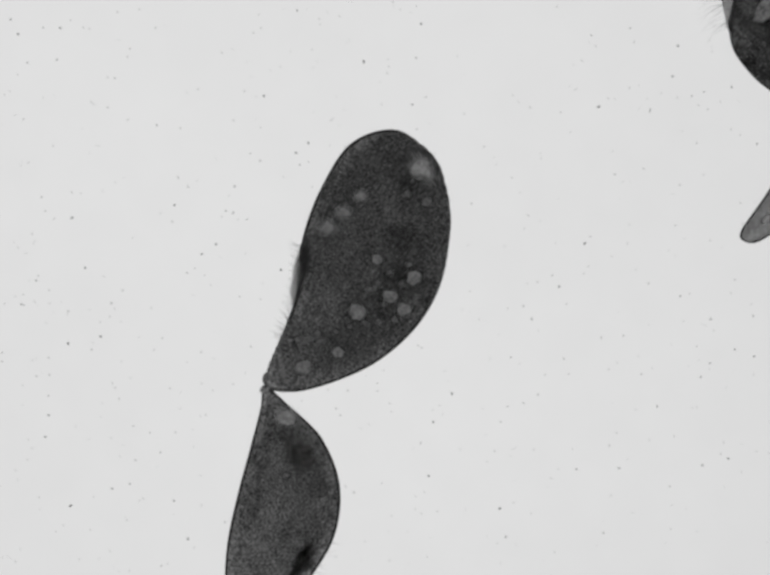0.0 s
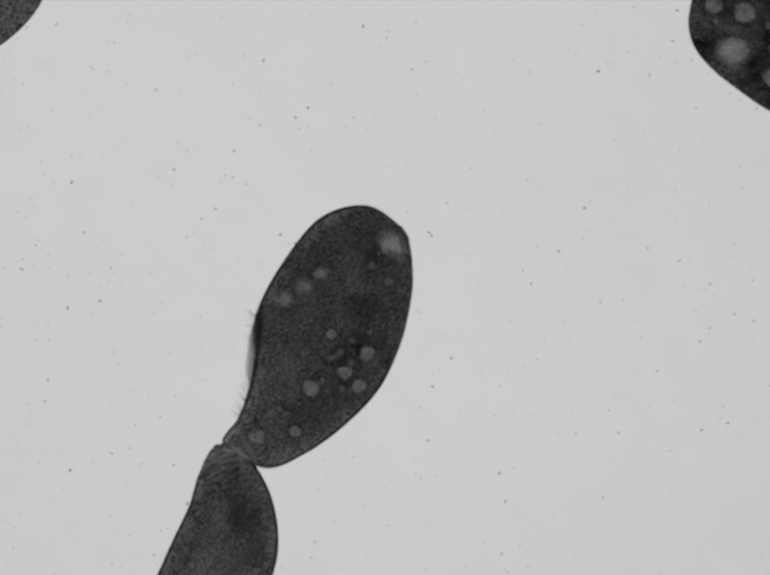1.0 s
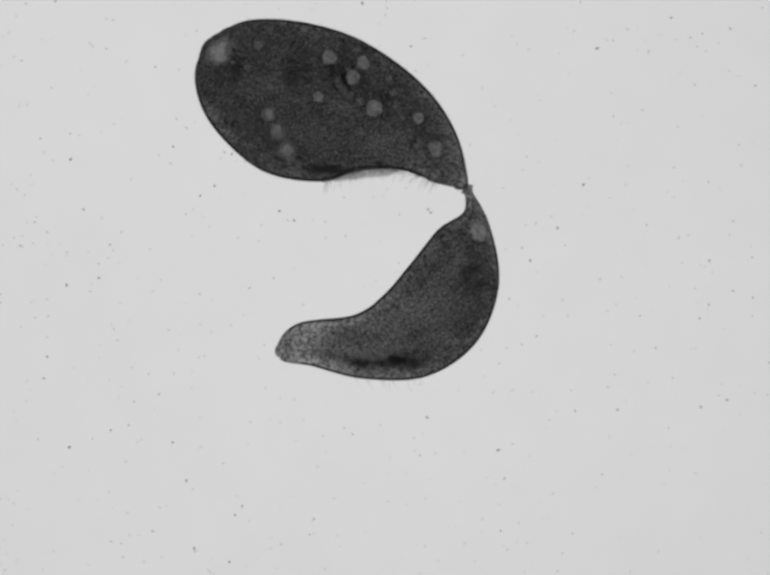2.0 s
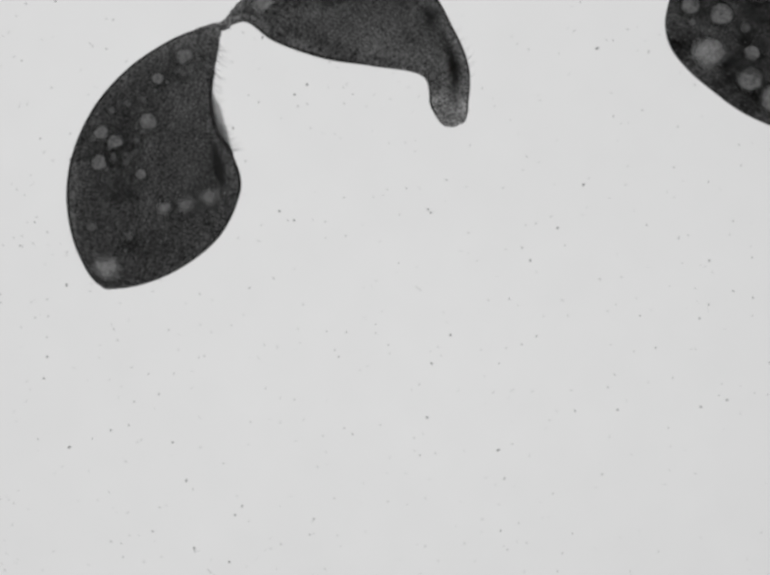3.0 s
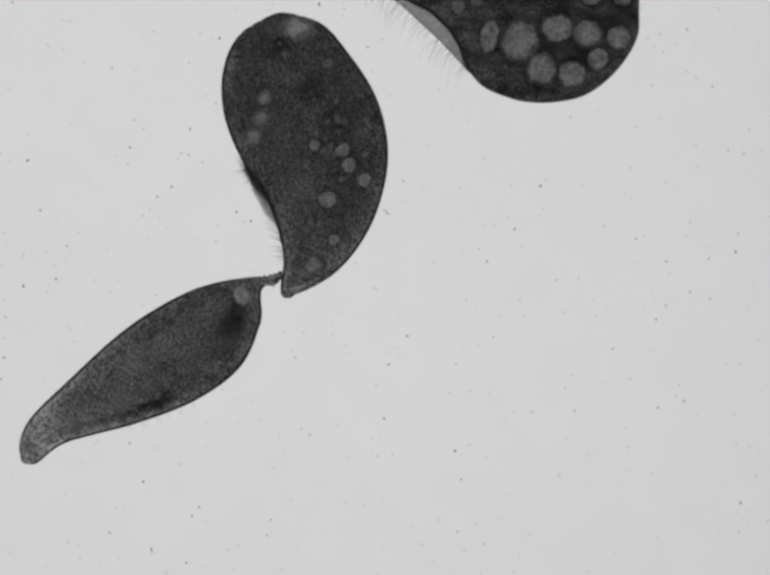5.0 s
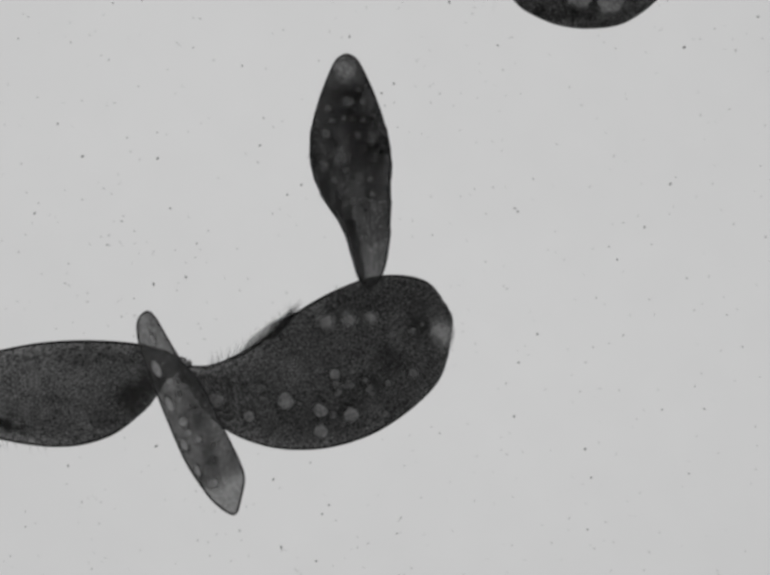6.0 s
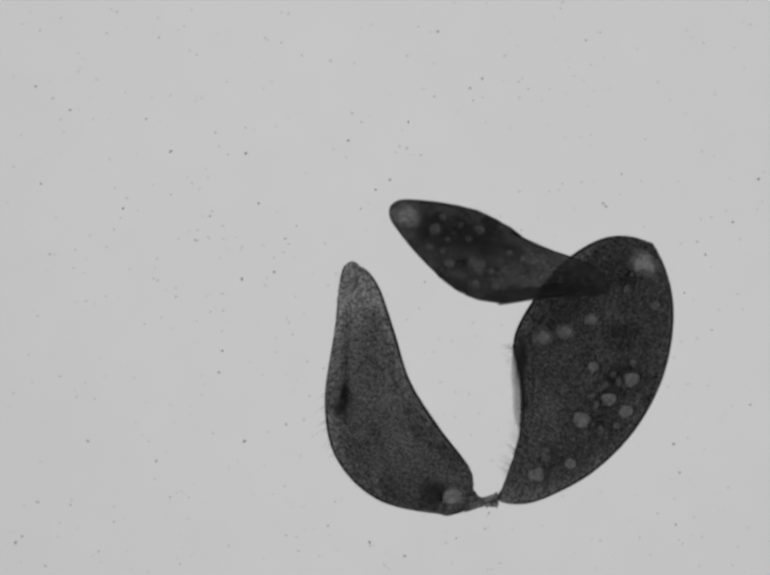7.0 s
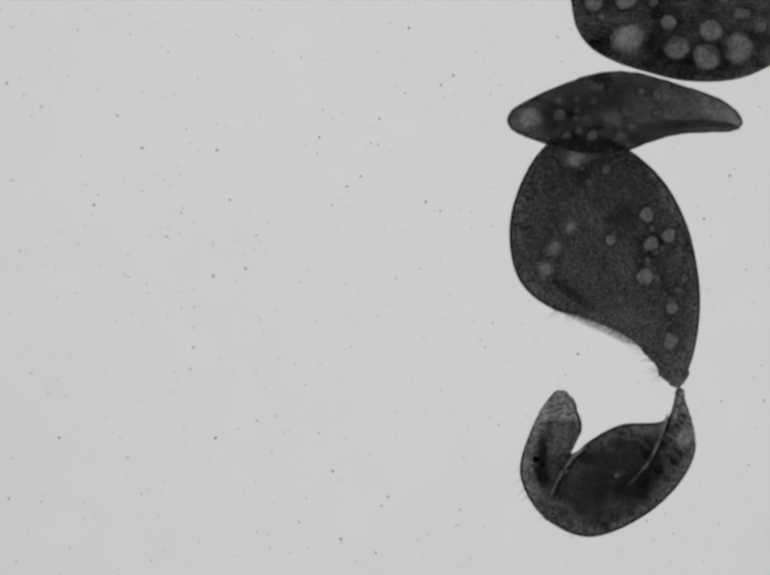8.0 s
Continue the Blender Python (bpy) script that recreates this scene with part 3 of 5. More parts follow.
def soft_swimmer(name, label, outlines, per_point, skins, h, oral, tips, seed, heading):
    """A swimmer whose body bends: margin pieces and inner pieces that each keep their shape.
    skins: (station, tone) steps round the outline, blended between; oral: the stretch of the outline that bears cilia; heading: the way the body points at the start, in degrees."""
    rng = random.Random(seed)
    thing = tagged(new(name), label=label, category="ciliate", group="swimming ciliates")
    thing.empty_display_size = 0.05
    times = sorted(outlines)
    n = len(outlines[times[0]])
    ref = outlines[times[0]] - outlines[times[0]].mean(0)
    refz = ref[:, 0] + 1j * ref[:, 1]
    base, turn = {}, 0.0
    for t in times:
        P = outlines[t]
        c = P.mean(0)
        z = (P - c)[:, 0] + 1j * (P - c)[:, 1]
        a = float(np.angle(np.sum(np.conj(refz) * z)))
        while a - turn > math.pi:
            a -= math.tau
        while a - turn < -math.pi:
            a += math.tau
        turn = a
        base[t] = flat_pose(c, MID, a)
    MOVES.append((thing, [(t, base[t]) for t in times]))
    flip = -1 if clockwise(outlines[times[0]]) else 1

    still = times[len(times) // 3]
    spots = np.array([on_loop(outlines[still], k / 2)[0] for k in range(2 * n)])
    tones = np.interp(np.arange(2 * n) / 2, [q for q, _ in skins], [q for _, q in skins])

    dense = {t: np.array([on_loop(outlines[t], k / 6)[0] for k in range(n * 6)]) for t in times}

    def settle(ob, rows):
        """Notes where ob's matter lies in the body at rest, and its pigment there."""
        m = base[still] @ dict(rows)[still]
        here = [m @ v.co for v in ob.data.vertices]
        flat = np.array([(p.x, p.y) for p in here])
        w = 1 / (((flat[:, None, :] - spots[None]) ** 2).sum(2) + 1e-4) ** 1.5
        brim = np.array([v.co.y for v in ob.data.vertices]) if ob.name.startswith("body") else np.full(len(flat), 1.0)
        thin = 1 + 0.85 * np.exp(-(brim / 0.023) ** 2)          # pigment lifted along the brim, painting in light that a thin edge lets through
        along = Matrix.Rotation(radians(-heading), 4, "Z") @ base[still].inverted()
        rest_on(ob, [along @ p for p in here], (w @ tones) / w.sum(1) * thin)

    def edge_pose(t, u):
        p, w = on_loop(outlines[t], u)
        return p, math.atan2(flip * w[1], flip * w[0])

    total = n * per_point
    for k in range(total):
        u = k / per_point
        if any(min(abs(u - e), n - abs(u - e)) < w for e, w in zip(tips, (0.3, 0.42))):
            continue
        gaps, bends, room = [], [], []
        for t in times:
            P = outlines[t]
            a, wa = on_loop(P, u - 0.5 / per_point)
            b, wb = on_loop(P, u + 0.5 / per_point)
            g = float(np.hypot(*(b - a)))
            gaps.append(g)
            turned = math.atan2(wa[0] * wb[1] - wa[1] * wb[0], float(wa @ wb)) * flip
            bends.append(turned / max(g, 1e-4))
            p, w = on_loop(P, u)
            inward = np.array((-w[1], w[0])) * flip
            d = dense[t] - p
            along, across = d @ inward, np.abs(d @ w)
            apart = np.abs((np.arange(n * 6) / 6 - u + n / 2) % n - n / 2)
            ok = (along > 0.008) & (across < 0.02 + 0.25 * along) & (apart > 0.9)
            room.append(float(along[ok].min()) if ok.any() else 0.02)
        gap = float(np.percentile(gaps, 99))
        curve = float(np.clip(np.median(bends), -6, 60))
        curve *= 0.6 + 0.3 * min(1.0, max(0.0, (curve - 15) / 25))
        depth = float(np.clip(0.88 * np.percentile(room, 3), 0.009, 0.2))
        length = min(gap * 1.9 + 0.005, 1.0 / max(abs(curve), 1.0) + 0.008)
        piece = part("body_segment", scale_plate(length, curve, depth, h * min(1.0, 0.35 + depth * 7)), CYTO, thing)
        line = [(length * 0.46 * s, curve * (length * 0.46 * s) ** 2 / 2 + 0.0022 + 0.03 * max(0.0, abs(s) * 0.92 - 0.6) ** 2, 0)
                for s in (-1, -0.75, -0.4, 0, 0.4, 0.75, 1)]
        part("pellicle_edge", tube(line, 0.0042 if oral[0] + 0.7 <= u <= oral[1] and oral[3] > 8 else 0.0024), RIM, piece, "dark thin pellicle line")
        if oral[0] <= u <= oral[1]:
            tagged(part("cilia_tuft", hairs(length, oral[2], int(oral[3]), rng, 0.5 * flip), HAIR, piece, "fine pale beating cilia"), kind="stuff")
            if u > oral[0] + 0.35 * (oral[1] - oral[0]) and oral[3] > 8:
                f = (u - oral[0]) / (oral[1] - oral[0])
                part("oral_membrane", veil(gap * 2.6, 0.021 * min(1.0, 0.12 + 5 * (f - 0.35), 0.12 + 4 * (1 - f)), curve), VEIL, piece, "pale grey translucent membrane")
        rows = []
        for t in times:
            p, a = edge_pose(t, u)
            rows.append((t, base[t].inverted() @ flat_pose(p, MID - 0.0006 * (k % 3), a)))
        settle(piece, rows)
        MOVES.append((piece, rows))

    for e, w in zip(tips, (0.3, 0.42)):
        rows, gap = [], []
        for t in times:
            a, _ = on_loop(outlines[t], e - w)
            b, _ = on_loop(outlines[t], e + w)
            c, _ = on_loop(outlines[t], e)
            gap.append(float(np.hypot(*(b - a))))
            axis = (a + b) / 2 - c
            rows.append((t, base[t].inverted() @ flat_pose(c, MID, math.atan2(axis[1], axis[0]))))
        wide = float(np.clip(np.median(gap) * 0.52, 0.006, 0.03))
        bm = lens(wide * 1.5, wide, min(wide, 0.02), 2.0, 16, 7)
        bmesh.ops.translate(bm, verts=bm.verts, vec=(wide * 1.45, 0, 0))
        cap = part("tip_segment", bm, CYTO, thing)
        ring = [(wide * (1.45 - 1.5 * math.cos(q)), wide * math.sin(q), 0) for q in (-1.3 + 2.6 * i / 12 for i in range(13))]
        part("pellicle_edge", tube(ring, 0.0026), RIM, cap, "dark thin pellicle line")
        settle(cap, rows)
        MOVES.append((cap, rows))

    def reach(t, c, d):
        """How far the body goes from c in the direction d."""
        q = dense[t] - c
        along, across = q @ d, np.abs(q @ np.array((-d[1], d[0])))
        ok = (along > 0) & (across < 0.012 + 0.12 * along)
        return float(along[ok].min()) if ok.any() else 0.01

    far = n / 2
    stations = [x / 5 for x in range(6, 5 * n // 2) if x / 5 < far - 1.25]
    stations += [x / 7 for x in range(1, 9)] + ([far - x / 7 for x in range(1, 9)] if len(tips) > 1 else [far - x / 5 for x in range(1, 7)])
    for k, s in enumerate(stations):
        narrow = min(s, far - s) < 1.2
        ends, half, step = {}, [], []
        for t in times:
            a, _ = on_loop(outlines[t], s)
            b, _ = on_loop(outlines[t], n - s)
            c, _ = on_loop(outlines[t], s + 0.15)
            d, _ = on_loop(outlines[t], n - s - 0.15)
            ends[t] = (a, b)
            half.append(float(np.hypot(*(a - b))) / 2)
            step.append(float(np.hypot(*(a + b - c - d))) / 2)
        wide = max(0.005, 0.96 * float(np.percentile(half, 14 if narrow else 4)))
        many = int(np.clip(math.ceil((max(half) - wide) / (0.7 * wide)), 2, 4))
        for side in (i / many for i in range(-many, many + 1)):
            rows, room = [], []
            for t in times:
                a, b = ends[t]
                gone = (b - a) / max(1e-6, np.hypot(*(b - a)))
                full = float(np.hypot(*(b - a))) / 2
                c = (a + b) / 2 + gone * side * max(0.0, full - wide)
                spine = np.array((-gone[1], gone[0]))
                room.append(min(reach(t, c, spine), reach(t, c, -spine)))
                rows.append((t, base[t].inverted() @ flat_pose(c, MID + 0.004 * (1 - abs(side)), math.atan2(gone[1], gone[0]))))
            tall = min(wide, 0.95 * float(np.percentile(room, 3)), 0.085)
            at_tail = narrow and s > far / 2
            tall = max(tall, (1.3 if at_tail else 0.8 if narrow else 1.5) * float(np.percentile(step, 90 if at_tail else 75)) + 0.003)
            fits = []
            for t, m in rows:
                q = dense[t] - np.array((base[t] @ m).translation[:2])
                a, b = ends[t]
                gone = (b - a) / max(1e-6, np.hypot(*(b - a)))
                fits.append(float(np.sqrt(((q @ gone) / wide) ** 2 + ((q[:, 1] * gone[0] - q[:, 0] * gone[1]) / tall) ** 2).min()))
            shrink = min(1.0, float(np.percentile(fits, 12 if narrow else 2)) + 0.01)
            core = part("inner_segment", lens(wide * ((1 + shrink) / 2 if narrow else shrink), tall * (max(shrink, 0.85) if at_tail else shrink), min(h, 0.012 + 0.5 * wide), 2.6, 18, 8), CYTO, thing)
            settle(core, rows)
            MOVES.append((core, rows))
    return thing, times, base


def follow(ob, outlines, times, base, z, *stays, spin=0.0):
    """Carries ob with the body. stays: seconds, x and y of its place on the slide, in thousandths of a metre;
    between them its share in each part of the outline shifts slowly. z: a height, or (seconds, height) steps."""
    seen = list(zip(stays[::3], stays[1::3], stays[2::3]))
    w = np.array([shares(outlines[t], np.array((x, y)) / 1000) for t, x, y in seen])
    t0, rows = seen[0][0], []
    for t in times:
        now = np.array([np.interp(t, [q[0] for q in seen], w[:, k]) for k in range(w.shape[1])])
        up = z if isinstance(z, float) else float(np.interp(t, *zip(*z)))
        rows.append((t, base[t].inverted() @ flat_pose(now @ outlines[t], up, spin + base[t].to_euler().z - base[t0].to_euler().z)))
    MOVES.append((ob, rows))


def crease(cell, outlines, times, base, count, depth, thick, dark_side, *stays, material=None, name="body_fold", label="pale crease with dark edge"):
    """A line of short straight pieces that the body carries. stays: seconds, then x and y of each of count points;
    depth: (seconds, height) steps of how it rises to the skin as the body folds."""
    step = 1 + 2 * count
    seen = [(stays[i], [np.array(stays[i + 1 + 2 * k:i + 3 + 2 * k]) / 1000 for k in range(count)]) for i in range(0, len(stays), step)]
    moments = [q for q, _ in seen]
    place = {}
    for k in range(count):
        w = np.array([shares(outlines[q], p[k]) for q, p in seen])
        n = len(outlines[times[0]])

        def spine(t, s):
            return (on_loop(outlines[t], s)[0] + on_loop(outlines[t], n - s)[0]) / 2

        nearest = min((np.hypot(*(spine(moments[0], s / 10) - seen[0][1][k])), s / 10) for s in range(15, 5 * n - 15))[1]
        for t in times:
            here = np.array([np.interp(t, moments, w[:, j]) for j in range(w.shape[1])]) @ outlines[t]
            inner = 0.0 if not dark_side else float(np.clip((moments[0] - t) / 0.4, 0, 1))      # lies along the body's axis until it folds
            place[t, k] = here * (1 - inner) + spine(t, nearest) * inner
    for k in range(count - 1):
        long = float(np.percentile([np.hypot(*(place[t, k + 1] - place[t, k])) for t in moments], 85))
        piece = part(name, lens(long * (1.15 if material else 0.68), thick, 0.006, 2.2, 14, 6), material or CREASE, cell, label)
        # a dark strip beside the pale one paints the crease's shade
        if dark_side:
            shade = part("fold_edge", lens(long * 0.7, thick * 1.3, 0.006, 2.2, 14, 6), FOLD, piece, "dark strip painting shade on the crease's inner side")
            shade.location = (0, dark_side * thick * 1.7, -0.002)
        rows = []
        for t in times:
            a, b = place[t, k], place[t, k + 1]
            turn = math.atan2(*(b - a)[::-1])
            rows.append((t, base[t].inverted() @ flat_pose((a + b) / 2, float(np.interp(t, *zip(*depth))), turn)))
        MOVES.append((piece, rows))


# the two joined swimmers
front_cell, f_times, f_base = soft_swimmer(
    "ciliate", "broad dark bean-shaped ciliate with pale vacuoles, joined to another",
    front, 8, [(0, 0.17), (0.8, 0.085), (3, 0.06), (5, 0.054), (7, 0.05), (9, 0.05), (12, 0.05), (14, 0.057), (15.3, 0.08), (16, 0.17)],
    0.05, (0.9, 3.8, 0.028, 9), (0,), 3, 63)
rear_cell, r_times, r_base = soft_swimmer(
    "ciliate", "slender dark grey ciliate with paler pointed tail, joined to another",
    rear, 8, [(0, 0.2), (1, 0.09), (2, 0.052), (3, 0.06), (4.5, 0.1), (6, 0.16), (7.5, 0.24), (9, 0.155), (10.3, 0.085), (12, 0.055), (13, 0.052), (14, 0.085), (15, 0.2)],
    0.045, (10.0, 10.9, 0.022, 2), (0, 7.5), 5, 82)


def outlines_at(outlines, t):
    """The smooth outline as a close row of places."""
    return np.array([on_loop(outlines[t], k / 4)[0] for k in range(4 * len(outlines[t]))])


def within(P, x, y):
    """Whether a place lies inside an outline."""
    a, b = P, np.roll(P, -1, 0)
    cross = ((a[:, 1] > y) != (b[:, 1] > y)) & (x < a[:, 0] + (y - a[:, 1]) / (b[:, 1] - a[:, 1] + 1e-12) * (b[:, 0] - a[:, 0]))
    return int(cross.sum()) % 2 == 1


def room_for(outlines, times, stays):
    """How wide a cloud may be that stays within the body at all times."""
    w = shares(outlines[stays[0]], np.array(stays[1:3]) / 1000)
    room = []
    for t in times:
        P, p = outlines_at(outlines, t), w @ outlines[t]
        room.append(float(np.hypot(*(P - p).T).min()) if within(P, p[0], p[1]) else 0.0)
    return min(room)


def vacuole(cell, outlines, times, base, r, material, *stays, long=1.0, corners=0.0, low=0.0, spin=0.0, name="food_vacuole", label="pale round food vacuole"):
    r = r / 1000 * (1.5 if material is VACUOLE else 1.25)
    if name == "granule_cloud":
        r = max(0.02, min(r, room_for(outlines, times, stays) / long))
    ob = part(name, lens(r * long, r * 0.95, min(0.03, r), 2.2, 18, 7, corners), material, cell, label)
    follow(ob, outlines, times, base, MID + 0.051 - low - 0.3 * min(0.03, r), *stays, spin=radians(spin))


def carried_vacuoles(cell, outlines, times, base, t0, material, *xyr):
    for x, y, r in zip(xyr[::3], xyr[1::3], xyr[2::3]):
        vacuole(cell, outlines, times, base, r, material, t0, x, y)


vacuole(front_cell, front, f_times, f_base, 25, SOFT_VACUOLE, 0, -112, 118, 0.5, -187, -40, 1, -196, -96, 1.5, -97, 175, 3, -347, 61, 3.5, -344, 122, 4, -313, 277, 4.5, -188, 290, 6, -289, -190, 6.5, -195, -258, 7, -39, -229, 7.5, 15, -155, 8, 24, -101)
vacuole(front_cell, front, f_times, f_base, 22, SOFT_VACUOLE, 0, -82, 150, 0.5, -149, -17, 1, -159, -69, 1.5, -96, 218, 3, -391, 44, 3.5, -354, 77, 4, -357, 269, 4.5, -207, 326, 6, -245, -183, 6.5, -156, -276, 7, 3, -217, 7.5, 48, -129, 8, 39, -59)
vacuole(front_cell, front, f_times, f_base, 19, SOFT_VACUOLE, 0, -46, 182, 0.5, -106, 4, 1, -125, -44, 1.5, -96, 259, 3, -436, 38, 3.5, -376, 38, 4, -398, 257, 4.5, -234, 359, 6, -200, -180, 7, 57, -193, 7.5, 102, -94, 8, 73, -17)
vacuole(front_cell, front, f_times, f_base, 14, VACUOLE, 0, -16, 56, 0.5, -105, -121, 1, -105, -165, 1.5, 11, 217, 3, -481, 106, 3.5, -476, 58, 4, -404, 377, 4.5, -111, 386, 6, -274, -293, 6.5, -156, -359, 7, 59, -288, 7.5, 152, -161, 8, 152, -44)
vacuole(front_cell, front, f_times, f_base, 17, VACUOLE, 0, 57, 18, 0.5, -43, -170, 1, -34, -205, 1.5, 77, 267, 3, -564, 130, 3.5, -557, 19, 4, -464, 434, 4.5, -33, 401, 6, -242, -374, 6.5, -117, -427, 7, 134, -315, 7.5, 231, -148, 8, 225, 5)
vacuole(front_cell, front, f_times, f_base, 17, VACUOLE, 0, 9, -18, 0.5, -97, -201, 1, -80, -241, 1.5, 87, 205, 3, -531, 171, 3.5, -557, 79, 6, -303, -364, 6.5, -181, -424, 7, 88, -353, 7.5, 213, -198, 8, 232, -52)
vacuole(front_cell, front, f_times, f_base, 16, VACUOLE, 0, 37, -43, 0.5, -74, -228, 1, -51, -267, 1.5, 122, 220, 3, -559, 188, 3.5, -591, 68, 4.5, -3, 429, 6, -301, -405, 6.5, -171, -464, 7, 123, -376, 7.5, 252, -205, 8, 267, -35)
vacuole(front_cell, front, f_times, f_base, 19, VACUOLE, 0, -55, -48, 0.5, -168, -218, 1, -146, -271, 1.5, 85, 134, 3, -466, 210, 3.5, -535, 149, 4.5, -11, 339, 6, -371, -345, 6.5, -247, -415, 7, 35, -393, 7.5, 181, -265, 8, 220, -116)
vacuole(front_cell, front, f_times, f_base, 13, VACUOLE, 0, -94, -129, 0.5, -221, -294, 1, -178, -358, 1.5, 148, 63, 3, -447, 296, 3.5, -571, 239, 4.5, 57, 295, 6, -445, -377, 6.5, -318, -454, 7, 13, -481, 7.5, 203, -351, 8, 274, -180)
vacuole(front_cell, front, f_times, f_base, 18, VACUOLE, 0, -161, -159, 0.5, -293, -307, 1, -252, -370, 1.5, 134, -3, 3, -395, 341, 3.5, -545, 305, 4.5, 68, 217, 6, -511, -345, 6.5, -384, -427, 7, -54, -503, 7.5, 162, -407, 8, 272, -245)
vacuole(front_cell, front, f_times, f_base, 16, FAINT_VACUOLE, 0, 84, 170, 0.5, 24, -32, 1, 9, -60, 1.5, -21, 371, 3, -579, 0, 3.5, -455, -74, 4, -523, 313, 6, -117, -290, 6.5, 8, -338, 7, 182, -167, 7.5, 203, -5, 8, 144, 98)
carried_vacuoles(front_cell, front, f_times, f_base, 0, FAINT_VACUOLE, 11, 30, 13, -14, 10, 10, -71, -78, 10, -97, -87, 10, -137, -93, 14, -172, -103, 11, 53, 210, 10, 43, 183, 13, 48, 45, 9, -32, -4, 14, 34, 7, 13, -12, -69, 12, -41, -69, 11, 19, -64, 11)
vacuole(front_cell, front, f_times, f_base, 29, BLADDER, 0, 67, 239, 0.5, 36, 39, 1, 10, 17, 1.5, -89, 417, 1.7, -167, 435, 2.8, -569, 35, 3, -542, -82, 3.5, -382, -111, 3.8, -505, 94, 4, -528, 219, 4.3, -437, 410, 5.8, -4, -83, 6, -64, -204, 6.5, 47, -258, 7, 154, -80, 7.5, 132, 62, 8, 78, 122, long=1.35, corners=0.2, spin=-41,
        name="contractile_vacuole", label="bright clear contractile vacuole")
neck = part("food_vacuole", lens(0.03, 0.0285, 0.03, 2.2, 18, 7), END_VACUOLE, rear_cell, "pale round vacuole at the neck")
follow(neck, rear, r_times, r_base, ((0, MID + 0.042), (0.6, MID + 0.042), (0.9, MID - 0.025), (1.05, MID - 0.025), (1.3, MID + 0.042), (8, MID + 0.042)),
       0, -196, -257, 0.5, -291, -397, 1.3, -21, -272, 1.5, 97, -172, 1.7, 161, -99, 2.8, -79, 430, 3.5, -416, 425, 4, -118, 354, 4.5, -23, 79, 5.8, -510, -296, 6.5, -522, -341, 6.8, -333, -503, 7, -220, -546, 7.3, -51, -587, 7.5, 69, -574, 7.7, 179, -531, 8, 299, -436)
for x, y in ((-196, -302), (-172, -312), (-150, -330), (-186, -334), (-160, -352)):
    vacuole(rear_cell, rear, r_times, r_base, 40, DARK_PATCH, 0, x, y, low=0.012, name="granule_cloud", label="dark cloud of granules or of painted fold shade")
carried_vacuoles(rear_cell, rear, r_times, r_base, 4.5, FAINT_VACUOLE, -276, -220, 15, -83, -10, 10, -192, -151, 10)
fold = part("oral_fold", lens(0.05, 0.024, 0.012), GULLET, rear_cell, "dark line of the oral groove")
follow(fold, rear, r_times, r_base, MID + 0.05, 0, -159, -548, 1.3, -236, -471, 1.5, -138, -339, 1.7, -89, -243, 2.8, 203, 347, 3.5, -122, 386, 4, -38, 65, 4.5, -141, -190, 6.5, -803, -297, 7, -436, -371, 7.5, -178, -476, 7.7, -85, -531, 8, 26, -513, spin=radians(50))
fold = part("oral_fold", lens(0.066, 0.014, 0.012), FOLD, front_cell, "dark line of the oral groove")
follow(fold, front, f_times, f_base, MID + 0.05, 0, -159, 56, 1.5, -65, 100, 3.5, -376, 172, 4.5, -101, 229, 6.5, -259, -255, 7, -81, -271, 8, 75, -148, spin=radians(84))
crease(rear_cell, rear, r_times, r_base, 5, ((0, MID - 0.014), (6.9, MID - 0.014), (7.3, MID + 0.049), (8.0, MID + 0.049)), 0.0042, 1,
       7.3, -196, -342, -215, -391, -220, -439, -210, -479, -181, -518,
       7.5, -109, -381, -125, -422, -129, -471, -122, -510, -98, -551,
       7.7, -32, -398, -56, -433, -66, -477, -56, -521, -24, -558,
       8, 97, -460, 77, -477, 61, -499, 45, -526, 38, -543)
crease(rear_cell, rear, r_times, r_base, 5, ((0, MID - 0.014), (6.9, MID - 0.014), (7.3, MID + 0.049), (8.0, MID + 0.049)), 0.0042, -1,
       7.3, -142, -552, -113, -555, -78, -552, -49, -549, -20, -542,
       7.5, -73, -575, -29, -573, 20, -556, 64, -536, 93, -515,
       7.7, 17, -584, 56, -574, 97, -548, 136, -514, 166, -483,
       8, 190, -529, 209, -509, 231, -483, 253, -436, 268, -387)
# shade along the oral groove, put in as soft dark pieces
crease(rear_cell, rear, r_times, r_base, 5, ((0, MID + 0.047), (8.0, MID + 0.047)), 0.016, 0,
       1.5, -148, -343, -187, -334, -236, -324, -275, -304, -314, -285,
       4.5, -145, -204, -179, -224, -218, -244, -257, -266, -306, -302,
       6.5, -797, -306, -826, -277, -860, -233, -899, -184, -939, -140, material=SHADE, name="oral_groove", label="dark soft line painting shade in the oral groove")
vacuole(front_cell, front, f_times, f_base, 34, DARK_PATCH, 0, 50, 205, long=1.2, low=0.012, name="granule_cloud", label="dark cloud of granules or of painted fold shade")
vacuole(front_cell, front, f_times, f_base, 48, DARK_PATCH, 0, 30, 100, long=1.4, low=0.013, name="granule_cloud", label="dark cloud of granules or of painted fold shade")
vacuole(front_cell, front, f_times, f_base, 50, DARK_PATCH, 0, 10, 20, long=1.3, low=0.013, spin=60, name="granule_cloud", label="dark cloud of granules or of painted fold shade")


